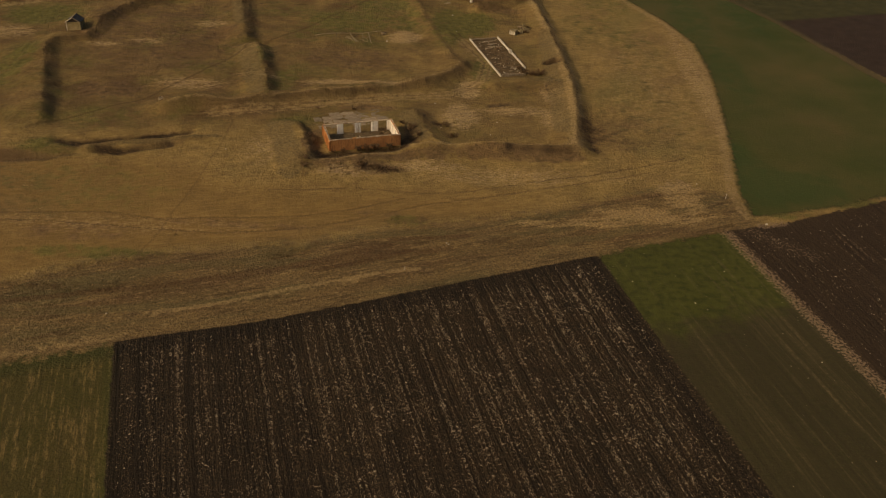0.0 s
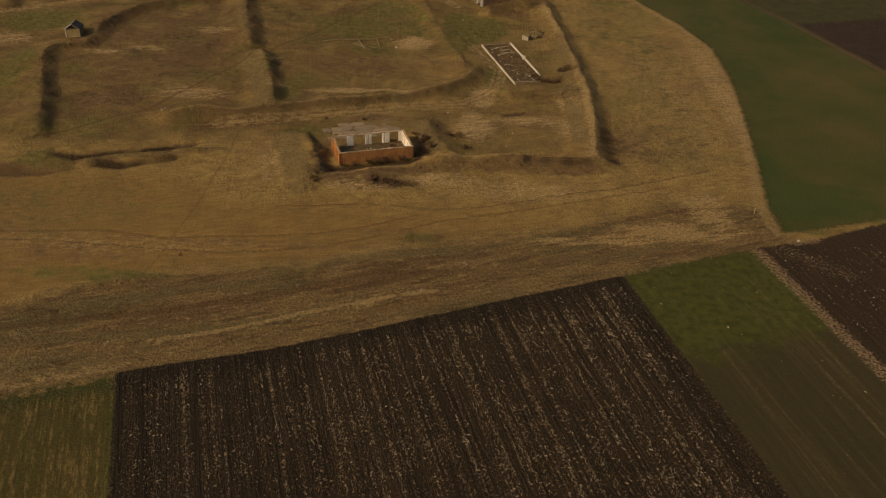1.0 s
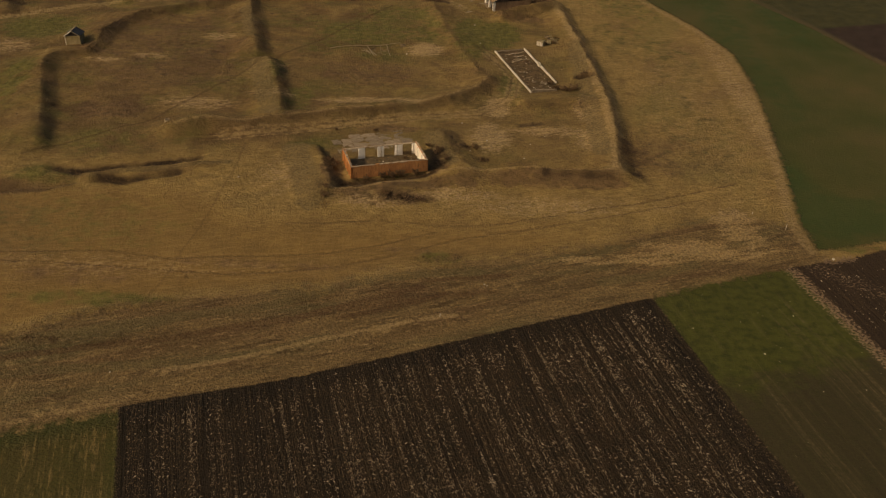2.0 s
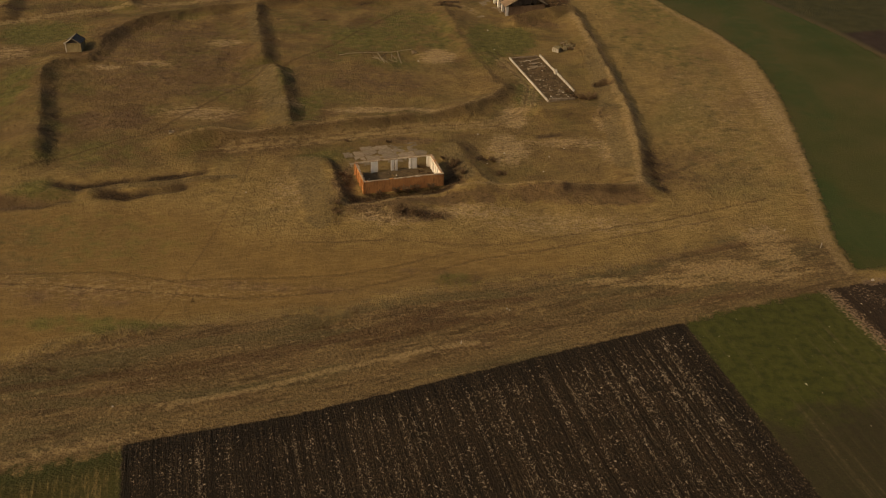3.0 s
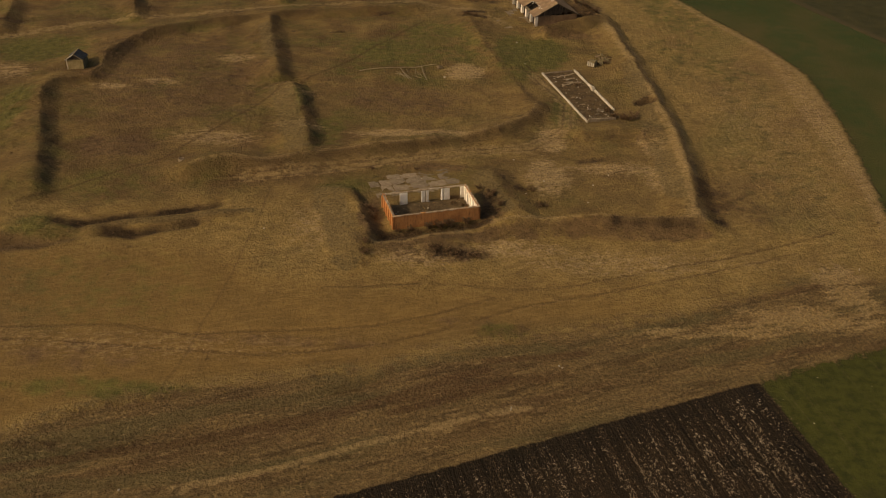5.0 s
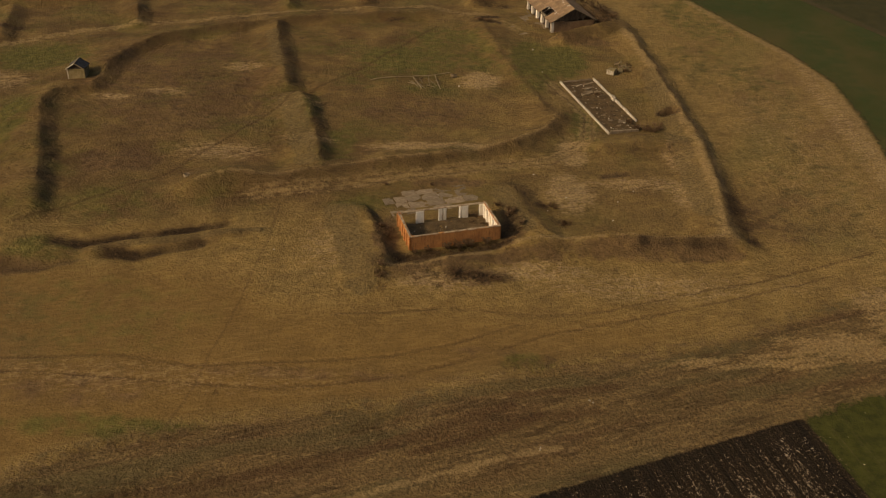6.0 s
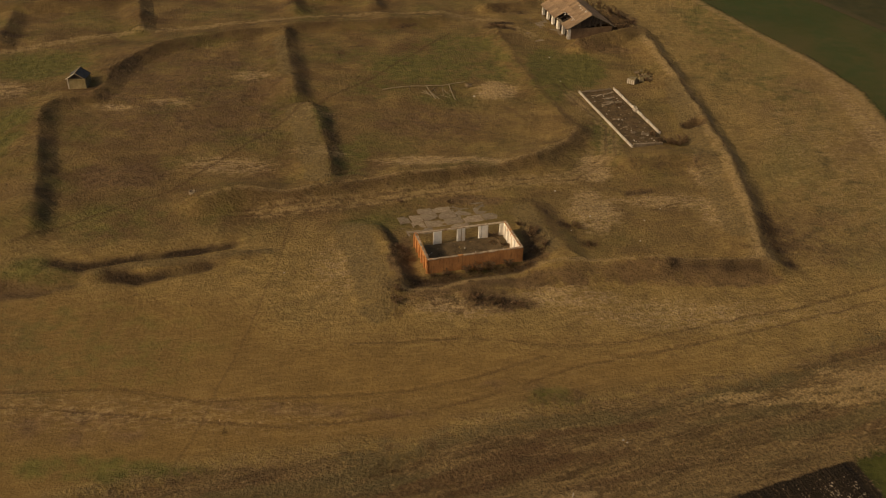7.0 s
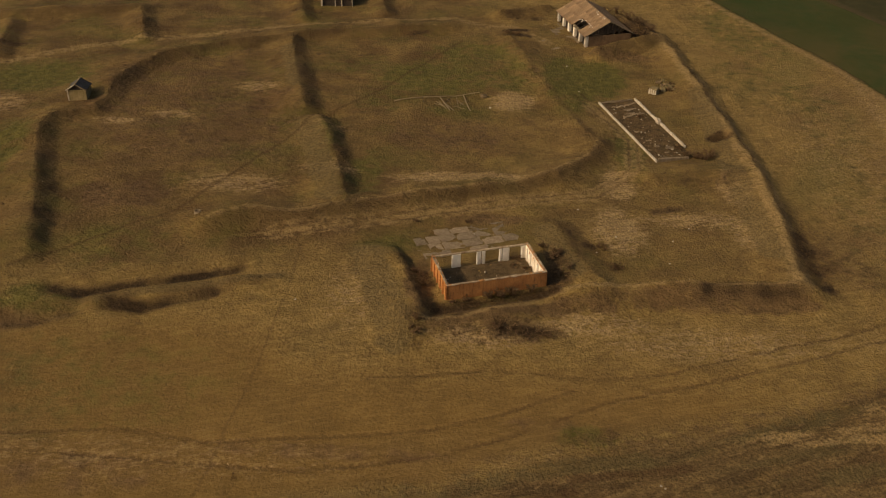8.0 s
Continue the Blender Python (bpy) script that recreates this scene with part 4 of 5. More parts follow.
# ---- roofless brick building: three walls, an open side of piers, a ring beam ----
def roofless_building():
    W, D, H, T = 15.2, 8.5, 2.5, 0.38
    ob = thing("roofless_building", -24.4, 184.8, 0, SITE + .6, "roofless orange brick building with pale plaster and open piers", "building")
    front = part("wall", wall_bm(0, 0, W, 0, T, H, 1, jag=.10), BRICK, ob, "orange brick front wall")
    west = part("wall", wall_bm(0, D, 0, 0, T, lambda s: H, 2, jag=.04), BRICK, ob, "orange brick end wall")
    east = part("wall", wall_bm(W, 0, W, D, T, H, 3, jag=.05), BRICK, ob, "orange brick end wall")
    for x0, y0, x1, y1, s, wall in ((T, T + .02, W - T, T + .02, 4, front), (T + .02, D - .5, T + .02, T + .1, 5, west), (W - T - .02, T + .1, W - T - .02, D - .5, 6, east)):
        part("plaster", wall_bm(x0, y0, x1, y1, .03, H - .12, s, jag=.05), PLASTER, wall, "flaking pale plaster")
    for k in range(6):   # outer ribs of one end wall
        y = .35 + k * (D - .7) / 5
        box_part("pilaster", (-.2, y - .17, -.3, .003, y + .17, H - .25), BRICK, west)
    for k in range(5):   # inner ribs of the other
        y = 1.0 + k * 1.55
        box_part("pilaster", (W - T - .26, y - .15, -.3, W - T - .05, y + .15, H - .2), PLASTER, east, "pale plastered rib")
    for k in range(4):   # bare brick where plaster has fallen
        box_part("brick_patch", (W - T - .062, .9 + k * 1.7, H - .95 + .2 * (k % 2), W - T - .046, 1.5 + k * 1.7, H - .3), BRICK, east, "bare brick patch", .004)
    for x, w in ((3.75, 1.35), (7.3, .62), (8.05, .5), (10.75, .36), (11.6, 1.05)):
        box_part("pier", (x - w / 2, D - .5, -.3, x + w / 2, D - .1, H - .22), PLASTER, ob, "pale plastered pier")
    box_part("pier", (0, D - .5, -.3, .55, D - .003, H - .22), BRICK, ob)
    box_part("pier", (W - 1.1, D - .5, -.3, W, D - .003, H - .22), PLASTER, ob)
    part("ring_beam", crumbled(bm_boxes([(.02, D - .45, H - .2, W - .02, D - .12, H + .02)], .03), .02, .6, 3), COPING, ob, "thin concrete lintel beam")
    for wall, bx in ((front, (.02, -.02, H - .06, W - .02, T - .06, H + .05)), (west, (-.02, T, H - .06, T - .08, D - .55, H + .05)), (east, (W - T + .08, T, H - .06, W + .02, D - .55, H + .05))):
        bm = bm_boxes([bx], .02)
        bmesh.ops.subdivide_edges(bm, edges=[e for e in bm.edges if e.calc_length() > 2], cuts=14)
        part("coping", crumbled(bm, .10, .45, 9), COPING, wall, "broken pale concrete coping")
    bm = bmesh.new()
    bmesh.ops.create_grid(bm, x_segments=40, y_segments=24, size=.5)
    for v in bm.verts:
        x, y = (v.co.x + .5) * (W - 1) + .5, (v.co.y + .5) * (D - .9) + .45
        v.co = (x, y, .06 + .10 * noise.noise(Vector((x, y, 3)) * 1.1) + .05 * noise.noise(Vector((x, y, 7)) * 4))
    part("earth_floor", bm, EARTH_FLOOR, ob, "brown earth floor with rubble")
    rng2 = random.Random(8)
    for k in range(48):
        x, y, s = rng2.uniform(.8, W - 1), rng2.uniform(.8, D - .8), rng2.uniform(.05, .15)
        bm = bmesh.new()
        bmesh.ops.create_icosphere(bm, subdivisions=1, radius=s)
        crumbled(bm, s * .5, s, k)
        for v in bm.verts:
            v.co += Vector((x, y, .08 + s * .3))
        part("fallen_stone", bm, (STONE, CONCRETE, RUBBLE, CONCRETE)[k % 4], ob)
    return ob


roofless_building()


def slab(w, d, thick, seed):
    """A broken concrete slab with a jagged outline."""
    rng2 = random.Random(seed)
    bm = bmesh.new()
    ring = []
    lost = rng2.randrange(6)
    for c, ((ax, ay), (bx, by)) in enumerate(zip(((0, 0), (w, 0), (w, d), (0, d)), ((w, 0), (w, d), (0, d), (0, 0)))):
        for k in range(4):
            s, out = k / 4, rng2.gauss(0, .06)
            px, py = ax + (bx - ax) * s, ay + (by - ay) * s
            if k == 0 and c == lost:
                out += .42
            ring.append((px + (w / 2 - px) * out / (w / 2), py + (d / 2 - py) * out / (d / 2)))
    low = [bm.verts.new((x, y, -.2)) for x, y in ring]
    top = [bm.verts.new((x, y, thick + rng2.uniform(-.05, .02))) for x, y in ring]
    n = len(ring)
    for k in range(n):
        bm.faces.new((low[k], low[(k + 1) % n], top[(k + 1) % n], top[k]))
    bm.faces.new(top)
    bm.faces.new(low[::-1])
    return bm


def apron(x, y, turn, cols, rows, label, seed, missing=()):
    ob = thing("concrete_apron", x, y, .02, turn, label, "paving")
    rng2 = random.Random(seed)
    ypos = 0
    for r, d in enumerate(rows):
        xpos = rng2.uniform(-.9, .4)
        for c, w in enumerate(cols):
            w *= rng2.uniform(.8, 1.2)
            if (r, c) not in missing:
                p = part("slab", slab(w - .14, d - .18, rng2.uniform(-.01, .07), seed * 31 + r * 9 + c), CONCRETE, ob)
                p.location = (xpos, ypos + rng2.uniform(-.15, .15), 0)
                p.rotation_euler = (rng2.uniform(-.025, .025), rng2.uniform(-.02, .02), rng2.uniform(-.06, .06))
            xpos += w
        ypos += d
    return ob


apron(-28.2, 195.6, SITE + 1, (2.2, 2.0, 3.1, 2.8, 3.4, 2.6), (1.9, 2.2, 2.3, 1.9), "cracked concrete slabs sunk in turf before the roofless building", 2, {(3, 0), (3, 1), (0, 2), (0, 5)})
apron(-4.6, 287.6, SITE, (2.6, 2.6, 2.6, 2.4), (2.6, 2.6, 2.6, 2.6, 2.6, 2.6, 2.6), "worn concrete slabs half grown over before the shed", 3, {(0, 0), (1, 0), (2, 2), (3, 0), (5, 1), (4, 3), (6, 0)})


# ---- low foundation of a vanished building ----
def foundation():
    W, D = 8.2, 27.6
    ob = thing("foundation", 12.6, 230.7, 0, SITE - .4, "low pale concrete foundation walls round a dark rubble floor", "ruin")
    part("wall", wall_bm(0, D, 0, 0, .26, .44, 21, jag=.05, step=1.1), KERB, ob, "low pale concrete wall")
    part("wall", wall_bm(W, 4.5, W, 15.2, .28, .5, 22, jag=.13, step=.7), KERB, ob, "thick pale concrete wall")
    part("wall", wall_bm(W, 16.6, W, D, .28, .54, 23, jag=.16, step=.7), KERB, ob, "thick pale concrete wall")
    part("wall", wall_bm(.5, 0, 6.6, 0, .4, lambda s: .7 - .3 * s, 24, jag=.05), CONCRETE, ob, "low grey concrete end wall")
    part("wall", wall_bm(W - .7, D, .5, D, .35, lambda s: .35, 25, jag=.12), CONCRETE, ob, "broken end wall")
    for k, y in enumerate((15.6, 16.2)):
        box_part("stump", (W - .75, y - .2, -.2, W + .05, y + .2, .8 + .15 * k), KERB, ob, "", .06)
    bm = bmesh.new()
    bmesh.ops.create_grid(bm, x_segments=26, y_segments=80, size=.5)
    for v in bm.verts:
        x, y = (v.co.x + .5) * (W - 1) + .45, (v.co.y + .5) * (D - .8) + .4
        v.co = (x, y, .14 + .14 * noise.noise(Vector((x, y, 1)) * .8) + .07 * noise.noise(Vector((x, y, 5)) * 3))
    part("rubble_floor", bm, PAD_FLOOR, ob, "dark earth floor with rubble")
    rng2 = random.Random(5)
    for k in range(70):
        x, y = rng2.uniform(.9, W - 1), rng2.choice((rng2.uniform(20, 26.5), rng2.uniform(.8, 8), rng2.uniform(8, 20)))
        s = rng2.uniform(.07, .24)
        bm = crumbled(bm_boxes([(-s, -s * .6, 0, s, s * .6, .10)], .02), .06, .3, k)
        p = part("broken_slab", bm, STONE if k % 3 == 0 else CONCRETE, ob)
        p.location, p.rotation_euler = (x, y, .14), (rng2.uniform(-.15, .15), rng2.uniform(-.15, .15), rng2.uniform(0, 3))
    for k, (x, y, w, d) in enumerate(((4.3, 4.6, 1.5, .9), (2.6, 5.8, 1.0, .6), (3.3, 3.0, .9, .5), (2.2, 8.4, .8, .5), (1.6, 12.5, .7, .5), (2.4, 19.6, 2.6, .5), (3.0, 21.0, 2.2, .45), (5.4, 20.4, 1.6, .6), (3.6, 22.8, 2.8, .5), (1.8, 24.6, 1.8, .6), (4.8, 24.9, 2.6, .45), (5.8, 18.4, 1.0, .5))):
        p = part("screed_patch", slab(w, d, .05, 300 + k), CONCRETE, ob, "flat pale remnant of concrete screed")
        p.location, p.rotation_euler = (x, y, .2), (rng2.uniform(-.03, .03), rng2.uniform(-.03, .03), rng2.uniform(-.25, .25))
    return ob


foundation()


# ---- open-fronted shed with a sheet roof ----
def corrugated(w, d, waves, amp):
    bm = bmesh.new()
    n = waves * 2
    rows = [[bm.verts.new((w * i / n, y, amp * (1 if i % 2 else 0) + t)) for i in range(n + 1)] for y, t in ((0, 0), (d, 0), (d, -.02), (0, -.02))]
    for a, b in zip(rows, rows[1:] + rows[:1]):
        for i in range(n):
            bm.faces.new((a[i], a[i + 1], b[i + 1], b[i]))
    return bm


def shed():
    W, D, EAVE, RIDGE = 11.4, 19.4, 2.75, 5.75
    ob = thing("open_shed", 5.3, 290.3, 0, SITE - 1, "long brick shed with open piers and broken brown sheet roof", "shed")
    gable = part("gable_wall", wall_bm(0, 0, W, 0, .4, 2.55, 31, jag=.05), BROWN_BRICK, ob, "brown brick gable wall")
    part("gable_wall", wall_bm(W, D, 0, D, .4, lambda s: EAVE + (RIDGE - EAVE - .2) * (1 - abs(2 * s - 1)), 32, jag=.03), BROWN_BRICK, ob)
    part("back_wall", wall_bm(W, 0, W, D, .4, EAVE - .15, 33, jag=.03), BROWN_BRICK, ob)
    # coloured dark to stand for the shade under the roof
    part("inner_wall", wall_bm(5.2, D - .5, 5.2, .5, .3, EAVE, 34, jag=.05), DARK_TIMBER_AND_SHADE, ob)
    for k in range(6):
        y = .35 + k * (D - .7) / 5
        box_part("pier", (0, y - .42, -.3, .7, y + .42, EAVE - .2), PLASTER, ob, "pale plastered pier")
    box_part("eaves_beam", (.05, 0, EAVE - .2, .5, D, EAVE - .02), TIMBER, ob)
    # gable boards, loose at the foot
    for k in range(14):
        x = 1.0 + k * .7
        top = EAVE + (RIDGE - EAVE) * (1 - abs(x + .3 - W / 2) / (W / 2)) - .25
        low = 2.75 + random.Random(k).choice((0, 0, .25, .5))
        if top > low + .2:
            box_part("gable_board", (x, .08, low, x + .62, .13, top), DARK_TIMBER_AND_SHADE, gable, "dark loose board", .01)
    slope = math.hypot(W / 2 + .5, RIDGE - EAVE + .25)
    pitch = math.atan2(RIDGE - EAVE + .25, W / 2 + .5)
    for side in (0, 1):
        for k in range(9):
            y = .2 + k * (D - .4) / 8
            r = box_part("rafter", (0, -.07, -.16, slope, .07, 0), DARK_TIMBER_AND_SHADE, ob, "", .01)
            r.matrix_basis = pose(-.5, y, EAVE - .25) @ pose(0, 0, 0, 0, -math.degrees(pitch)) if side == 0 else pose(W + .5, y, EAVE - .25) @ pose(0, 0, 0, 0, 0, 180) @ pose(0, 0, 0, 0, -math.degrees(pitch))
    sheet = corrugated(1.12, slope / 3 + .12, 7, .045)
    first = part("roof_sheet", sheet, ROOF, ob, "brown weathered corrugated sheet")
    shared, rng2 = first.data, random.Random(12)
    bpy.data.objects.remove(first)
    for side in (0, 1):
        base = pose(-.5, 0, EAVE - .2, 0, -math.degrees(pitch)) if side == 0 else pose(W + .5, 0, EAVE - .2, 0, math.degrees(pitch))
        for c in range(18):
            for r in range(3):
                if side == 0 and c in (4, 5, 6, 7) and r == 0:
                    continue
                y = -.4 + c * 1.1
                s = r * slope / 3 + (.75 if side == 0 and r == 1 and c in (4, 5, 6, 7) else 0)
                m = base @ (pose(s, y + 1.12, .03 + .03 * r + rng2.uniform(0, .015), 0, 0, -90) if side == 0 else pose(-s, y, .03 + .03 * r + rng2.uniform(0, .015), 0, 0, 90))
                m = m @ pose(0, 0, 0, rng2.uniform(-.5, .5), rng2.uniform(-.6, .6), rng2.uniform(-.7, .7))
                p = new("roof_sheet", shared)
                p.parent, p.matrix_basis = ob, m
    for y0 in (3.8, ):
        box_part("eaves_board", (-.45, y0, EAVE - .12, -.05, y0 + 3.6, EAVE - .02), TIMBER, ob, "pale board along the eaves", .01)
    for side in (0, 1):   # verge boards of the front gable
        v = box_part("verge_board", (0, -.03, -.1, slope, .03, .1), TIMBER, ob, "", .01)
        v.matrix_basis = pose(-.5, -.45, EAVE - .15) @ pose(0, 0, 0, 0, -math.degrees(pitch)) if side == 0 else pose(W + .5, -.45, EAVE - .15) @ pose(0, 0, 0, 0, 0, 180) @ pose(0, 0, 0, 0, -math.degrees(pitch))
    bits = random.Random(77)
    for k in range(14):   # broken pale bits of sheet by the hole and on the ridge
        a = pose(bits.choice((bits.uniform(2.4, 3.2), bits.uniform(slope - .8, slope - .1))), bits.uniform(1.5, 9.0), .12, 0, 0, bits.uniform(0, 180))
        b = part("sheet_piece", crumbled(bm_boxes([(-.28, -.07, 0, .28, .07, .03)], 0), .08, .3, k), PLASTER, ob, "pale broken sheet piece")
        b.matrix_basis = pose(-.5, 0, EAVE - .2, 0, -math.degrees(pitch)) @ a
    box_part("ridge_cap", (W / 2 - .22, -.4, RIDGE + .05, W / 2 + .22, D + .3, RIDGE + .13), ROOF, ob, "", .03)
    # interior shade is put into the floor's dark colour
    box_part("earth_floor", (.3, .5, -.2, W - .5, D - .5, .05), DARK_TIMBER_AND_SHADE, ob, "dirt floor coloured dark as in deep shade")
    return ob


shed()


# ---- small hut with a sagging roof ----
def hut():
    W, D, H, R = 3.7, 3.4, 2.2, 3.5
    ob = thing("hut", HUT_X, HUT_Y, spot(HUT_X + 1.5, HUT_Y + 2) - .1, 2, "small ruined block hut with a dark broken gable roof", "hut")
    front = part("wall", wall_bm(0, 0, W, 0, .3, H, 41, jag=.03), HUT_WALL, ob, "mossy tan block wall")
    part("gable", wall_bm(.15, .06, W - .15, .06, .12, lambda s: H + (R - H - .2) * (1 - abs(2 * s - 1)), 47, base=H - .1, jag=.03, step=.3), DARK_TIMBER_AND_SHADE, front, "dark boarded gable")
    part("wall", wall_bm(W, D, 0, D, .3, lambda s: H + (R - H - .2) * (1 - abs(2 * s - 1)), 43, jag=.04, step=.3), HUT_WALL, ob)
    part("wall", wall_bm(0, D - .3, 0, .3, .3, H, 44, jag=.05), HUT_WALL, ob)
    part("wall", wall_bm(W, .3, W, D - .3, .3, H, 45, jag=.05), HUT_WALL, ob)
    box_part("corner_post", (-.06, -.06, -.1, .16, .16, H + .02), KERB, ob, "pale corner post", .02)
    sl, pt, L = math.hypot(W / 2 + .2, R - H), math.degrees(math.atan2(R - H, W / 2 + .2)), D + .5
    for side in (0, 1):
        face = pose(-.2, -.25, H - .08, 0, -pt) if side == 0 else pose(W + .2, D + .25, H - .08, 0, 0, 180) @ pose(0, 0, 0, 0, -pt)
        strip = L / 4
        for c in range(4):
            low, high = ((.0, .9, .3, .0)[c], sl) if side == 0 else ((.0, .1, .0, .25)[c], sl)
            bm = crumbled(bm_boxes([(low, c * strip + .02, 0, high, (c + 1) * strip - .02, .06)], .01), .04, .5, c + 5 * side)
            p = part("roof_panel", bm, SLATE, ob, "dark weathered roof panel")
            p.matrix_basis = face @ pose(0, 0, .01 * c)
        y = -.1 if side == 0 else L - .12
        # the west board's sunlit look is put into its paler material
        v = box_part("verge_board", (0, y, -.02, sl + .05, y + .22, .15), KERB if side == 0 else TIMBER, ob, "pale weathered verge board", .01)
        v.matrix_basis = face
    box_part("ridge_board", (W / 2 - .1, -.3, R - .04, W / 2 + .1, D + .3, R + .08), TIMBER, ob, "", .01)
    return ob


HUT_X, HUT_Y = -102.3, 251.0
hut()


# ---- shed at the far track ----
def far_shed():
    ob = thing("far_shed", -60.2, 316.2, 0, 3, "dark timber shed with pale posts beside the track", "shed")
    part("wall", wall_bm(0, .6, 8.2, .6, .2, 2.4, 51, jag=.02), DARK_TIMBER_AND_SHADE, ob, "dark boarded front")
    part("wall", wall_bm(8.2, 5, 0, 5, .2, 2.4, 52, jag=.02), DARK_TIMBER_AND_SHADE, ob)
    for x in (0, 3.6, 5.3, 8):
        box_part("post", (x, .25, -.3, x + (.5 if x == 0 else .22), .55, 2.5), KERB, ob, "pale post")
    part("side_wall", wall_bm(0, 5, 0, .6, .2, 2.4, 53, jag=.02), BROWN_BRICK, ob)
    part("side_wall", wall_bm(8.2, .6, 8.2, 5, .2, 2.4, 54, jag=.02), BROWN_BRICK, ob)
    r = part("roof", crumbled(bm_boxes([(-.4, -.3, 0, 8.6, 5.6, .1)], .02), .05, 1.5, 2), ROOF, ob)
    r.matrix_basis = pose(0, 0, 2.55, 3)
    return ob


far_shed()


# ---- loose things ----
def block():
    ob = thing("concrete_block", 17.2, 263.4, spot(17.2, 264), -30, "pale weathered concrete block standing in dry grass", "block")
    part("body", crumbled(bm_boxes([(-.9, -.7, -.1, .9, .9, 1.25)], .10), .07, .6, 4), HUT_WALL, ob)
    for k in range(4):
        box_part("rib", (-.88 + k * .46, -.86, -.05 + .04 * k, -.58 + k * .46, -.64, 1.22 - .07 * k), KERB, ob, "pale concrete rib", .03)
    return ob


block()


def bent_pipe():
    """A thin pale pipe bent into a low hoop, both ends in the ground."""
    bm = bmesh.new()
    pts = [Vector((-.85 * math.cos(a), 0, .62 * math.sin(a) ** .7)) for a in np.linspace(.0, math.pi, 13)]
    tube(bm, pts, [.055] * 13, 6)
    ob = part("bent_pipe", bm, KERB)
    ob.matrix_world = pose(9.3, 255.0, spot(9.3, 255.0), 8, 0, SITE)
    return tagged(ob, "thin pale pipe bent into a hoop by the foundation", "pipe")


bent_pipe()


def lump(name, x, y, size, material, label, category, seed, group="", flat=.6, lift=.0):
    bm = bmesh.new()
    bmesh.ops.create_icosphere(bm, subdivisions=2, radius=1)
    for v in bm.verts:
        v.co *= 1 + .35 * noise.noise(v.co * 1.3 + Vector((seed, 0, 0)))
        v.co = Vector((v.co.x * size, v.co.y * size * .8, v.co.z * size * flat))
    ob = part(name, bm, material)
    ob.matrix_world = pose(x, y, spot(x, y) + size * flat * .45 + lift, 0, 0, seed * 40)
    return tagged(ob, label, category, group)


def broken_piece(x, y, size, seed, lift=0.0):
    """An angular chunk of a broken wall, lying tilted."""
    r = random.Random(seed)
    bm = crumbled(bm_boxes([(-size, -size * r.uniform(.5, .8), -size * .35, size, size * r.uniform(.5, .8), size * .35)], size * .06), size * .3, size * .8, seed)
    ob = part("rubble_lump", bm, HUT_WALL if seed % 3 else RUBBLE)
    ob.matrix_world = pose(x, y, spot(x, y) + size * .3 + lift, r.uniform(-28, 28), r.uniform(-28, 28), r.uniform(0, 180))
    return tagged(ob, "angular chunk of broken wall heaped beside the block", "rubble", "rubble heap")


for i, (x, y, sz, up) in enumerate(((19.5, 264.8, .75, 0), (20.6, 265.9, .7, .1), (19.8, 267.2, .62, .1), (21.2, 264.6, .5, 0), (20.9, 267.6, .6, .05), (19.1, 269.4, .6, 0), (20.2, 270.2, .42, 0), (21.8, 266.6, .4, 0), (20.3, 266.5, .55, .5), (18.7, 266.1, .4, 0))):
    broken_piece(x, y, sz, i + 1, up)
for i, (x, y, s) in enumerate(((0.1, 278, .35), (-17.3, 254.3, .38), (1.4, 262.5, .2), (-3.2, 212.4, .25), (-46, 184, .22), (2.0, 203.5, .25), (.6, 149.6, .22), (1.0, 149.2, .18), (-52.1, 124.2, .2), (11, 203, .2), (14.3, 207.2, .22), (-1.5, 199, .2), (9.4, 196.5, .22), (60.6, 160.9, .4), (-20.5, 203.6, .2))):
    lump("stone", x, y, s * .75, KERB, "pale stone lying in the grass", "stone", i + 11, "loose stones")
lump("dark_heap", -18.6, 259.4, .8, RUBBLE, "dark heap at the end of the fallen poles", "heap", 31)


def well_ring(x, y):
    bm = bmesh.new()
    n = 20
    rings = [[bm.verts.new((r * math.cos(6.2832 * k / n), r * math.sin(6.2832 * k / n), z)) for k in range(n)] for r, z in ((.56, -.2), (.57, .42), (.42, .44), (.41, -.2))]
    for a, b in zip(rings, rings[1:]):
        for k in range(n):
            bm.faces.new((a[k], a[(k + 1) % n], b[(k + 1) % n], b[k]))
    ob = part("well_ring", crumbled(bm, .04, .5, 2), CONCRETE)
    ob.matrix_world = pose(x, y, spot(x, y))
    return tagged(ob, "pale concrete well ring sunk in the grass", "well")


well_ring(-65.2, 206)


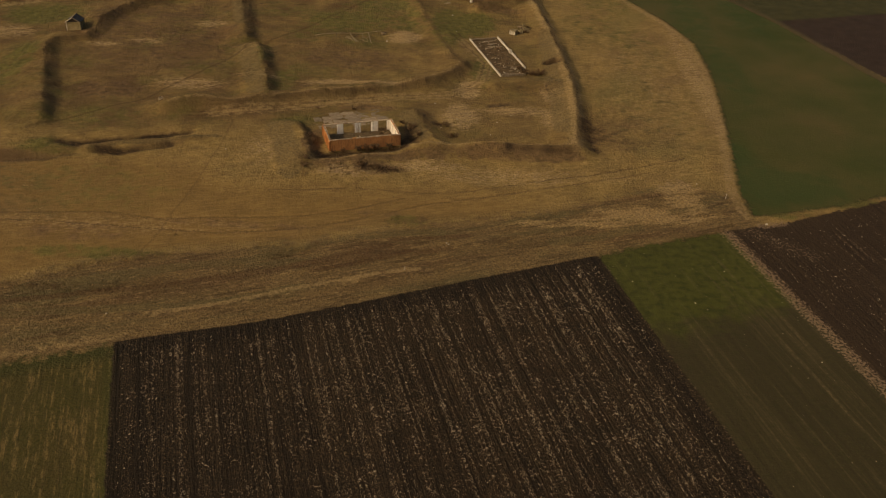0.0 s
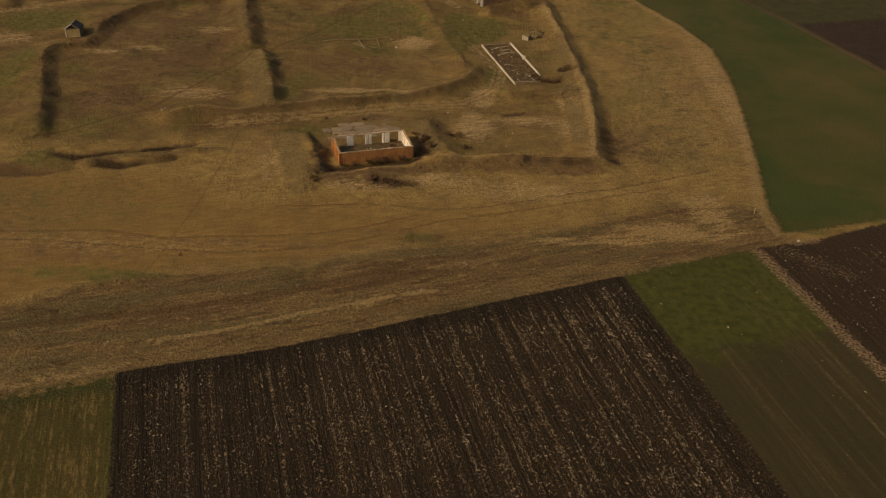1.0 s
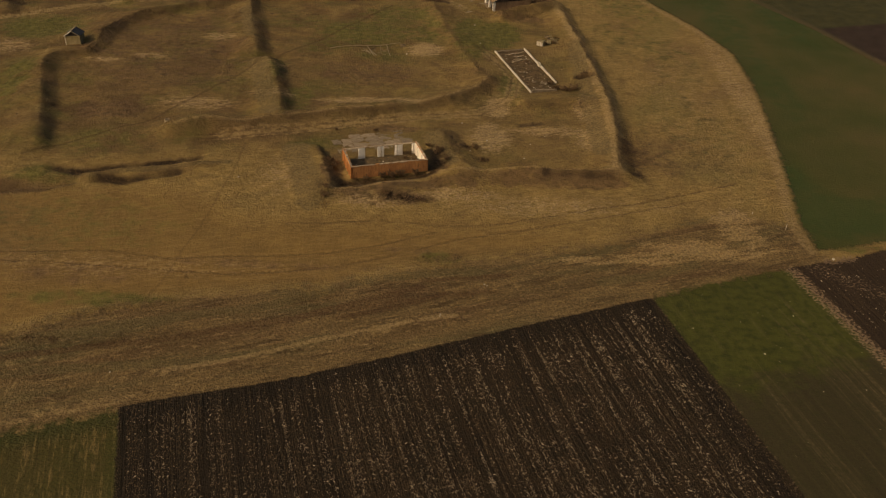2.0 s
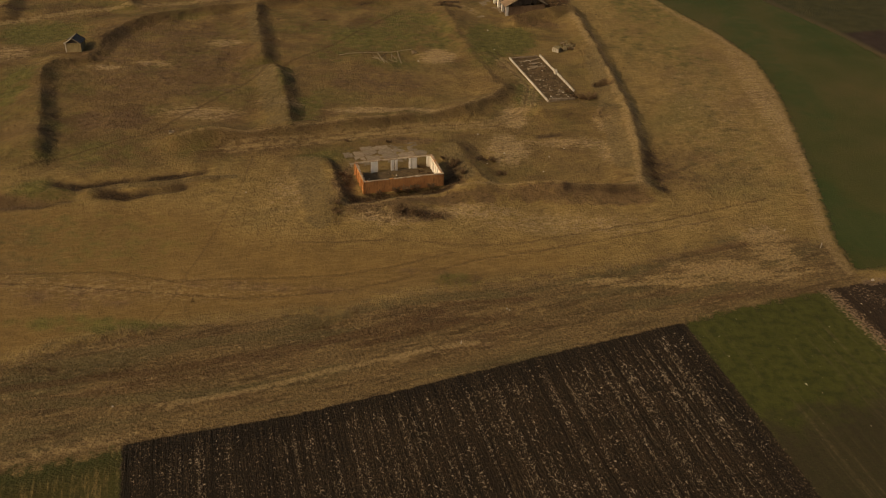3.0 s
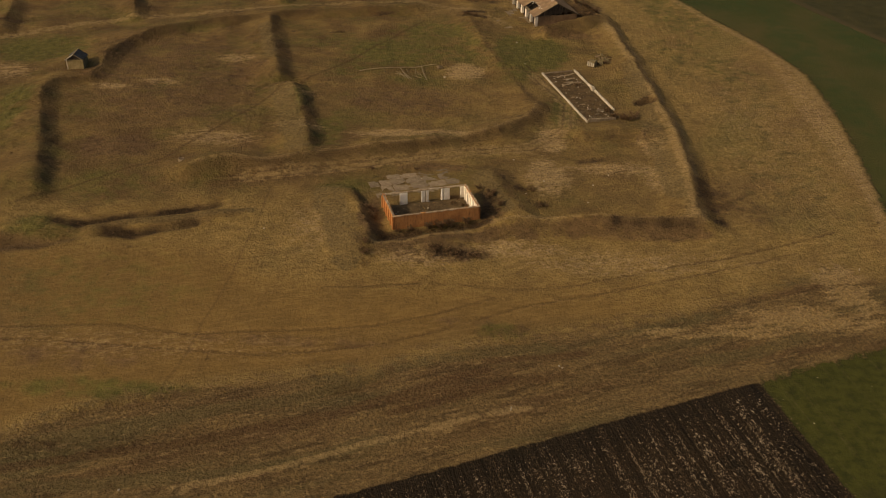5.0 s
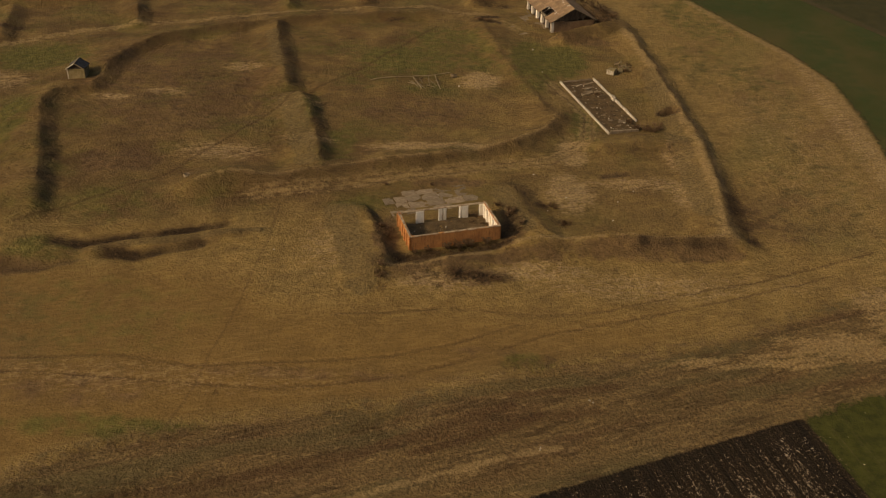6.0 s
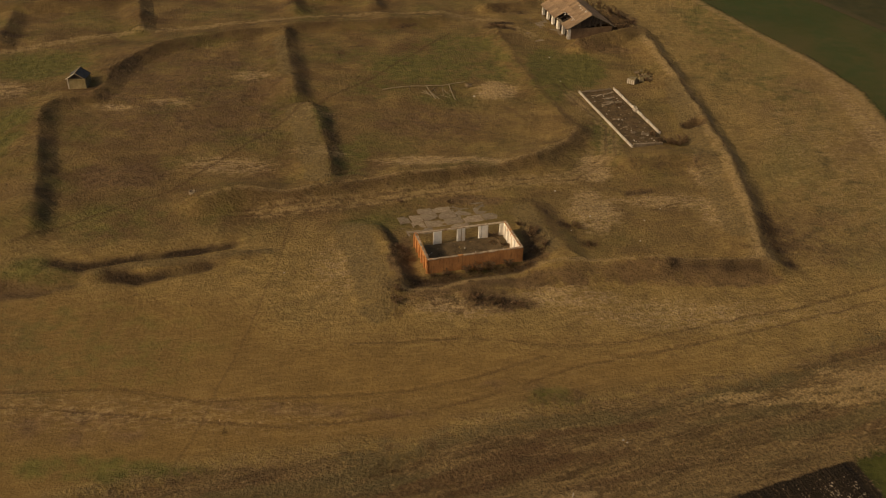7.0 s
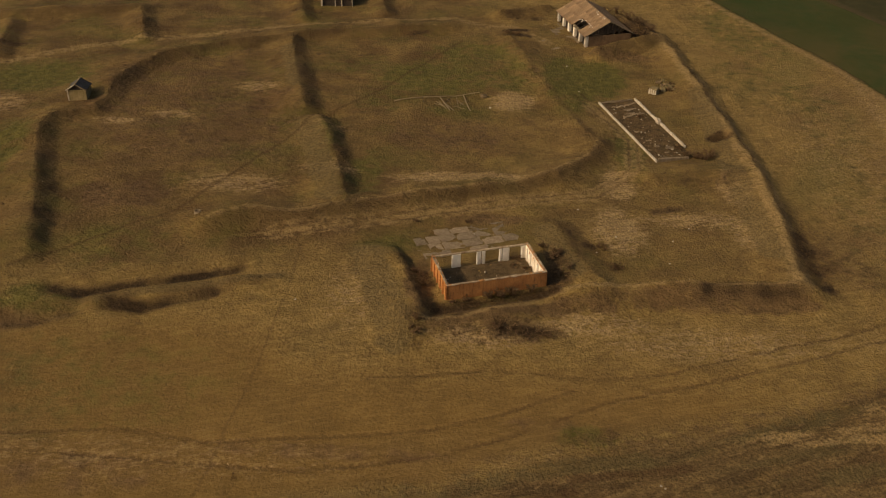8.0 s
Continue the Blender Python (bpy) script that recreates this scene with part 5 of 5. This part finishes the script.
def pole(name, ax, ay, bx, by, r, material, label, seed):
    """A pole or rail lying on the ground."""
    bm = bmesh.new()
    rng2 = random.Random(seed)
    pts = [Vector((ax + (bx - ax) * s, ay + (by - ay) * s, spot(ax + (bx - ax) * s, ay + (by - ay) * s) + r + rng2.uniform(0, .12))) for s in np.linspace(0, 1, 6)]
    tube(bm, pts, [r, r * .95, r * .95, r * .9, r * .85, r * .8], 6)
    return tagged(part(name, bm, material), label, "pole", "fallen poles")


pole("fallen_pole", -36.9, 256, -28, 258.6, 0.116, TIMBER, "long grey pole lying in the grass", 1)
pole("fallen_pole", -27.9, 258.7, -19.4, 261.4, 0.102, TIMBER, "long grey pole lying in the grass", 2)
pole("fallen_pole", -27.6, 258.4, -25.4, 251.3, 0.122, TIMBER, "grey pole lying across the grass", 3)
pole("fallen_pole", -26.7, 256.0, -24.6, 251.4, 0.095, TIMBER, "short grey pole lying across the grass", 4)
pole("fallen_pole", -22.8, 260, -21.3, 251.9, 0.122, TIMBER, "grey pole lying across the grass", 5)
pole("fallen_pole", -24.3, 259.4, -23.8, 254.5, 0.068, TIMBER, "thin broken pole in the grass", 6)
pole("fallen_pole", -28.4, 256, -26.3, 253, 0.068, TIMBER, "thin broken pole in the grass", 7)
pole("fallen_pole", -25.4, 258.8, -27, 254.6, 0.061, DARK_TIMBER_AND_SHADE, "dark broken pole in the grass", 8)
pole("fallen_pole", -31.2, 257.4, -30.9, 254.8, 0.061, DARK_TIMBER_AND_SHADE, "dark broken pole in the grass", 9)

for k, (ax, ay, bx, by) in enumerate(((-27.8, 256.2, -26.1, 251.9), (-26.2, 258.2, -25.3, 255.0), (-23.9, 257.6, -22.3, 254.6), (-24.6, 254.0, -22.4, 253.4), (-28.6, 254.6, -25.9, 253.8), (-22.2, 258.4, -23.4, 255.2))):
    pole("fallen_stick", ax, ay, bx, by, .055, TIMBER, "thin grey stick lying among the fallen poles", 20 + k)


def stake(x, y, tall, label):
    bm = bmesh.new()
    tube(bm, [Vector((0, 0, -.2)), Vector((.02, 0, tall * .5)), Vector((.05, .03, tall))], [.07, .06, .05], 6)
    ob = part("stake", bm, STONE)
    ob.matrix_world = pose(x, y, spot(x, y))
    return tagged(ob, label, "stake", "marker stakes")


stake(-6.4, 139.7, .6, "short white marker stake in rough grass")
stake(55.1, 170.7, 1.1, "pale marker stake at the sown field's edge")
stake(50.5, 176.3, .4, "short pale marker stake in dry grass")
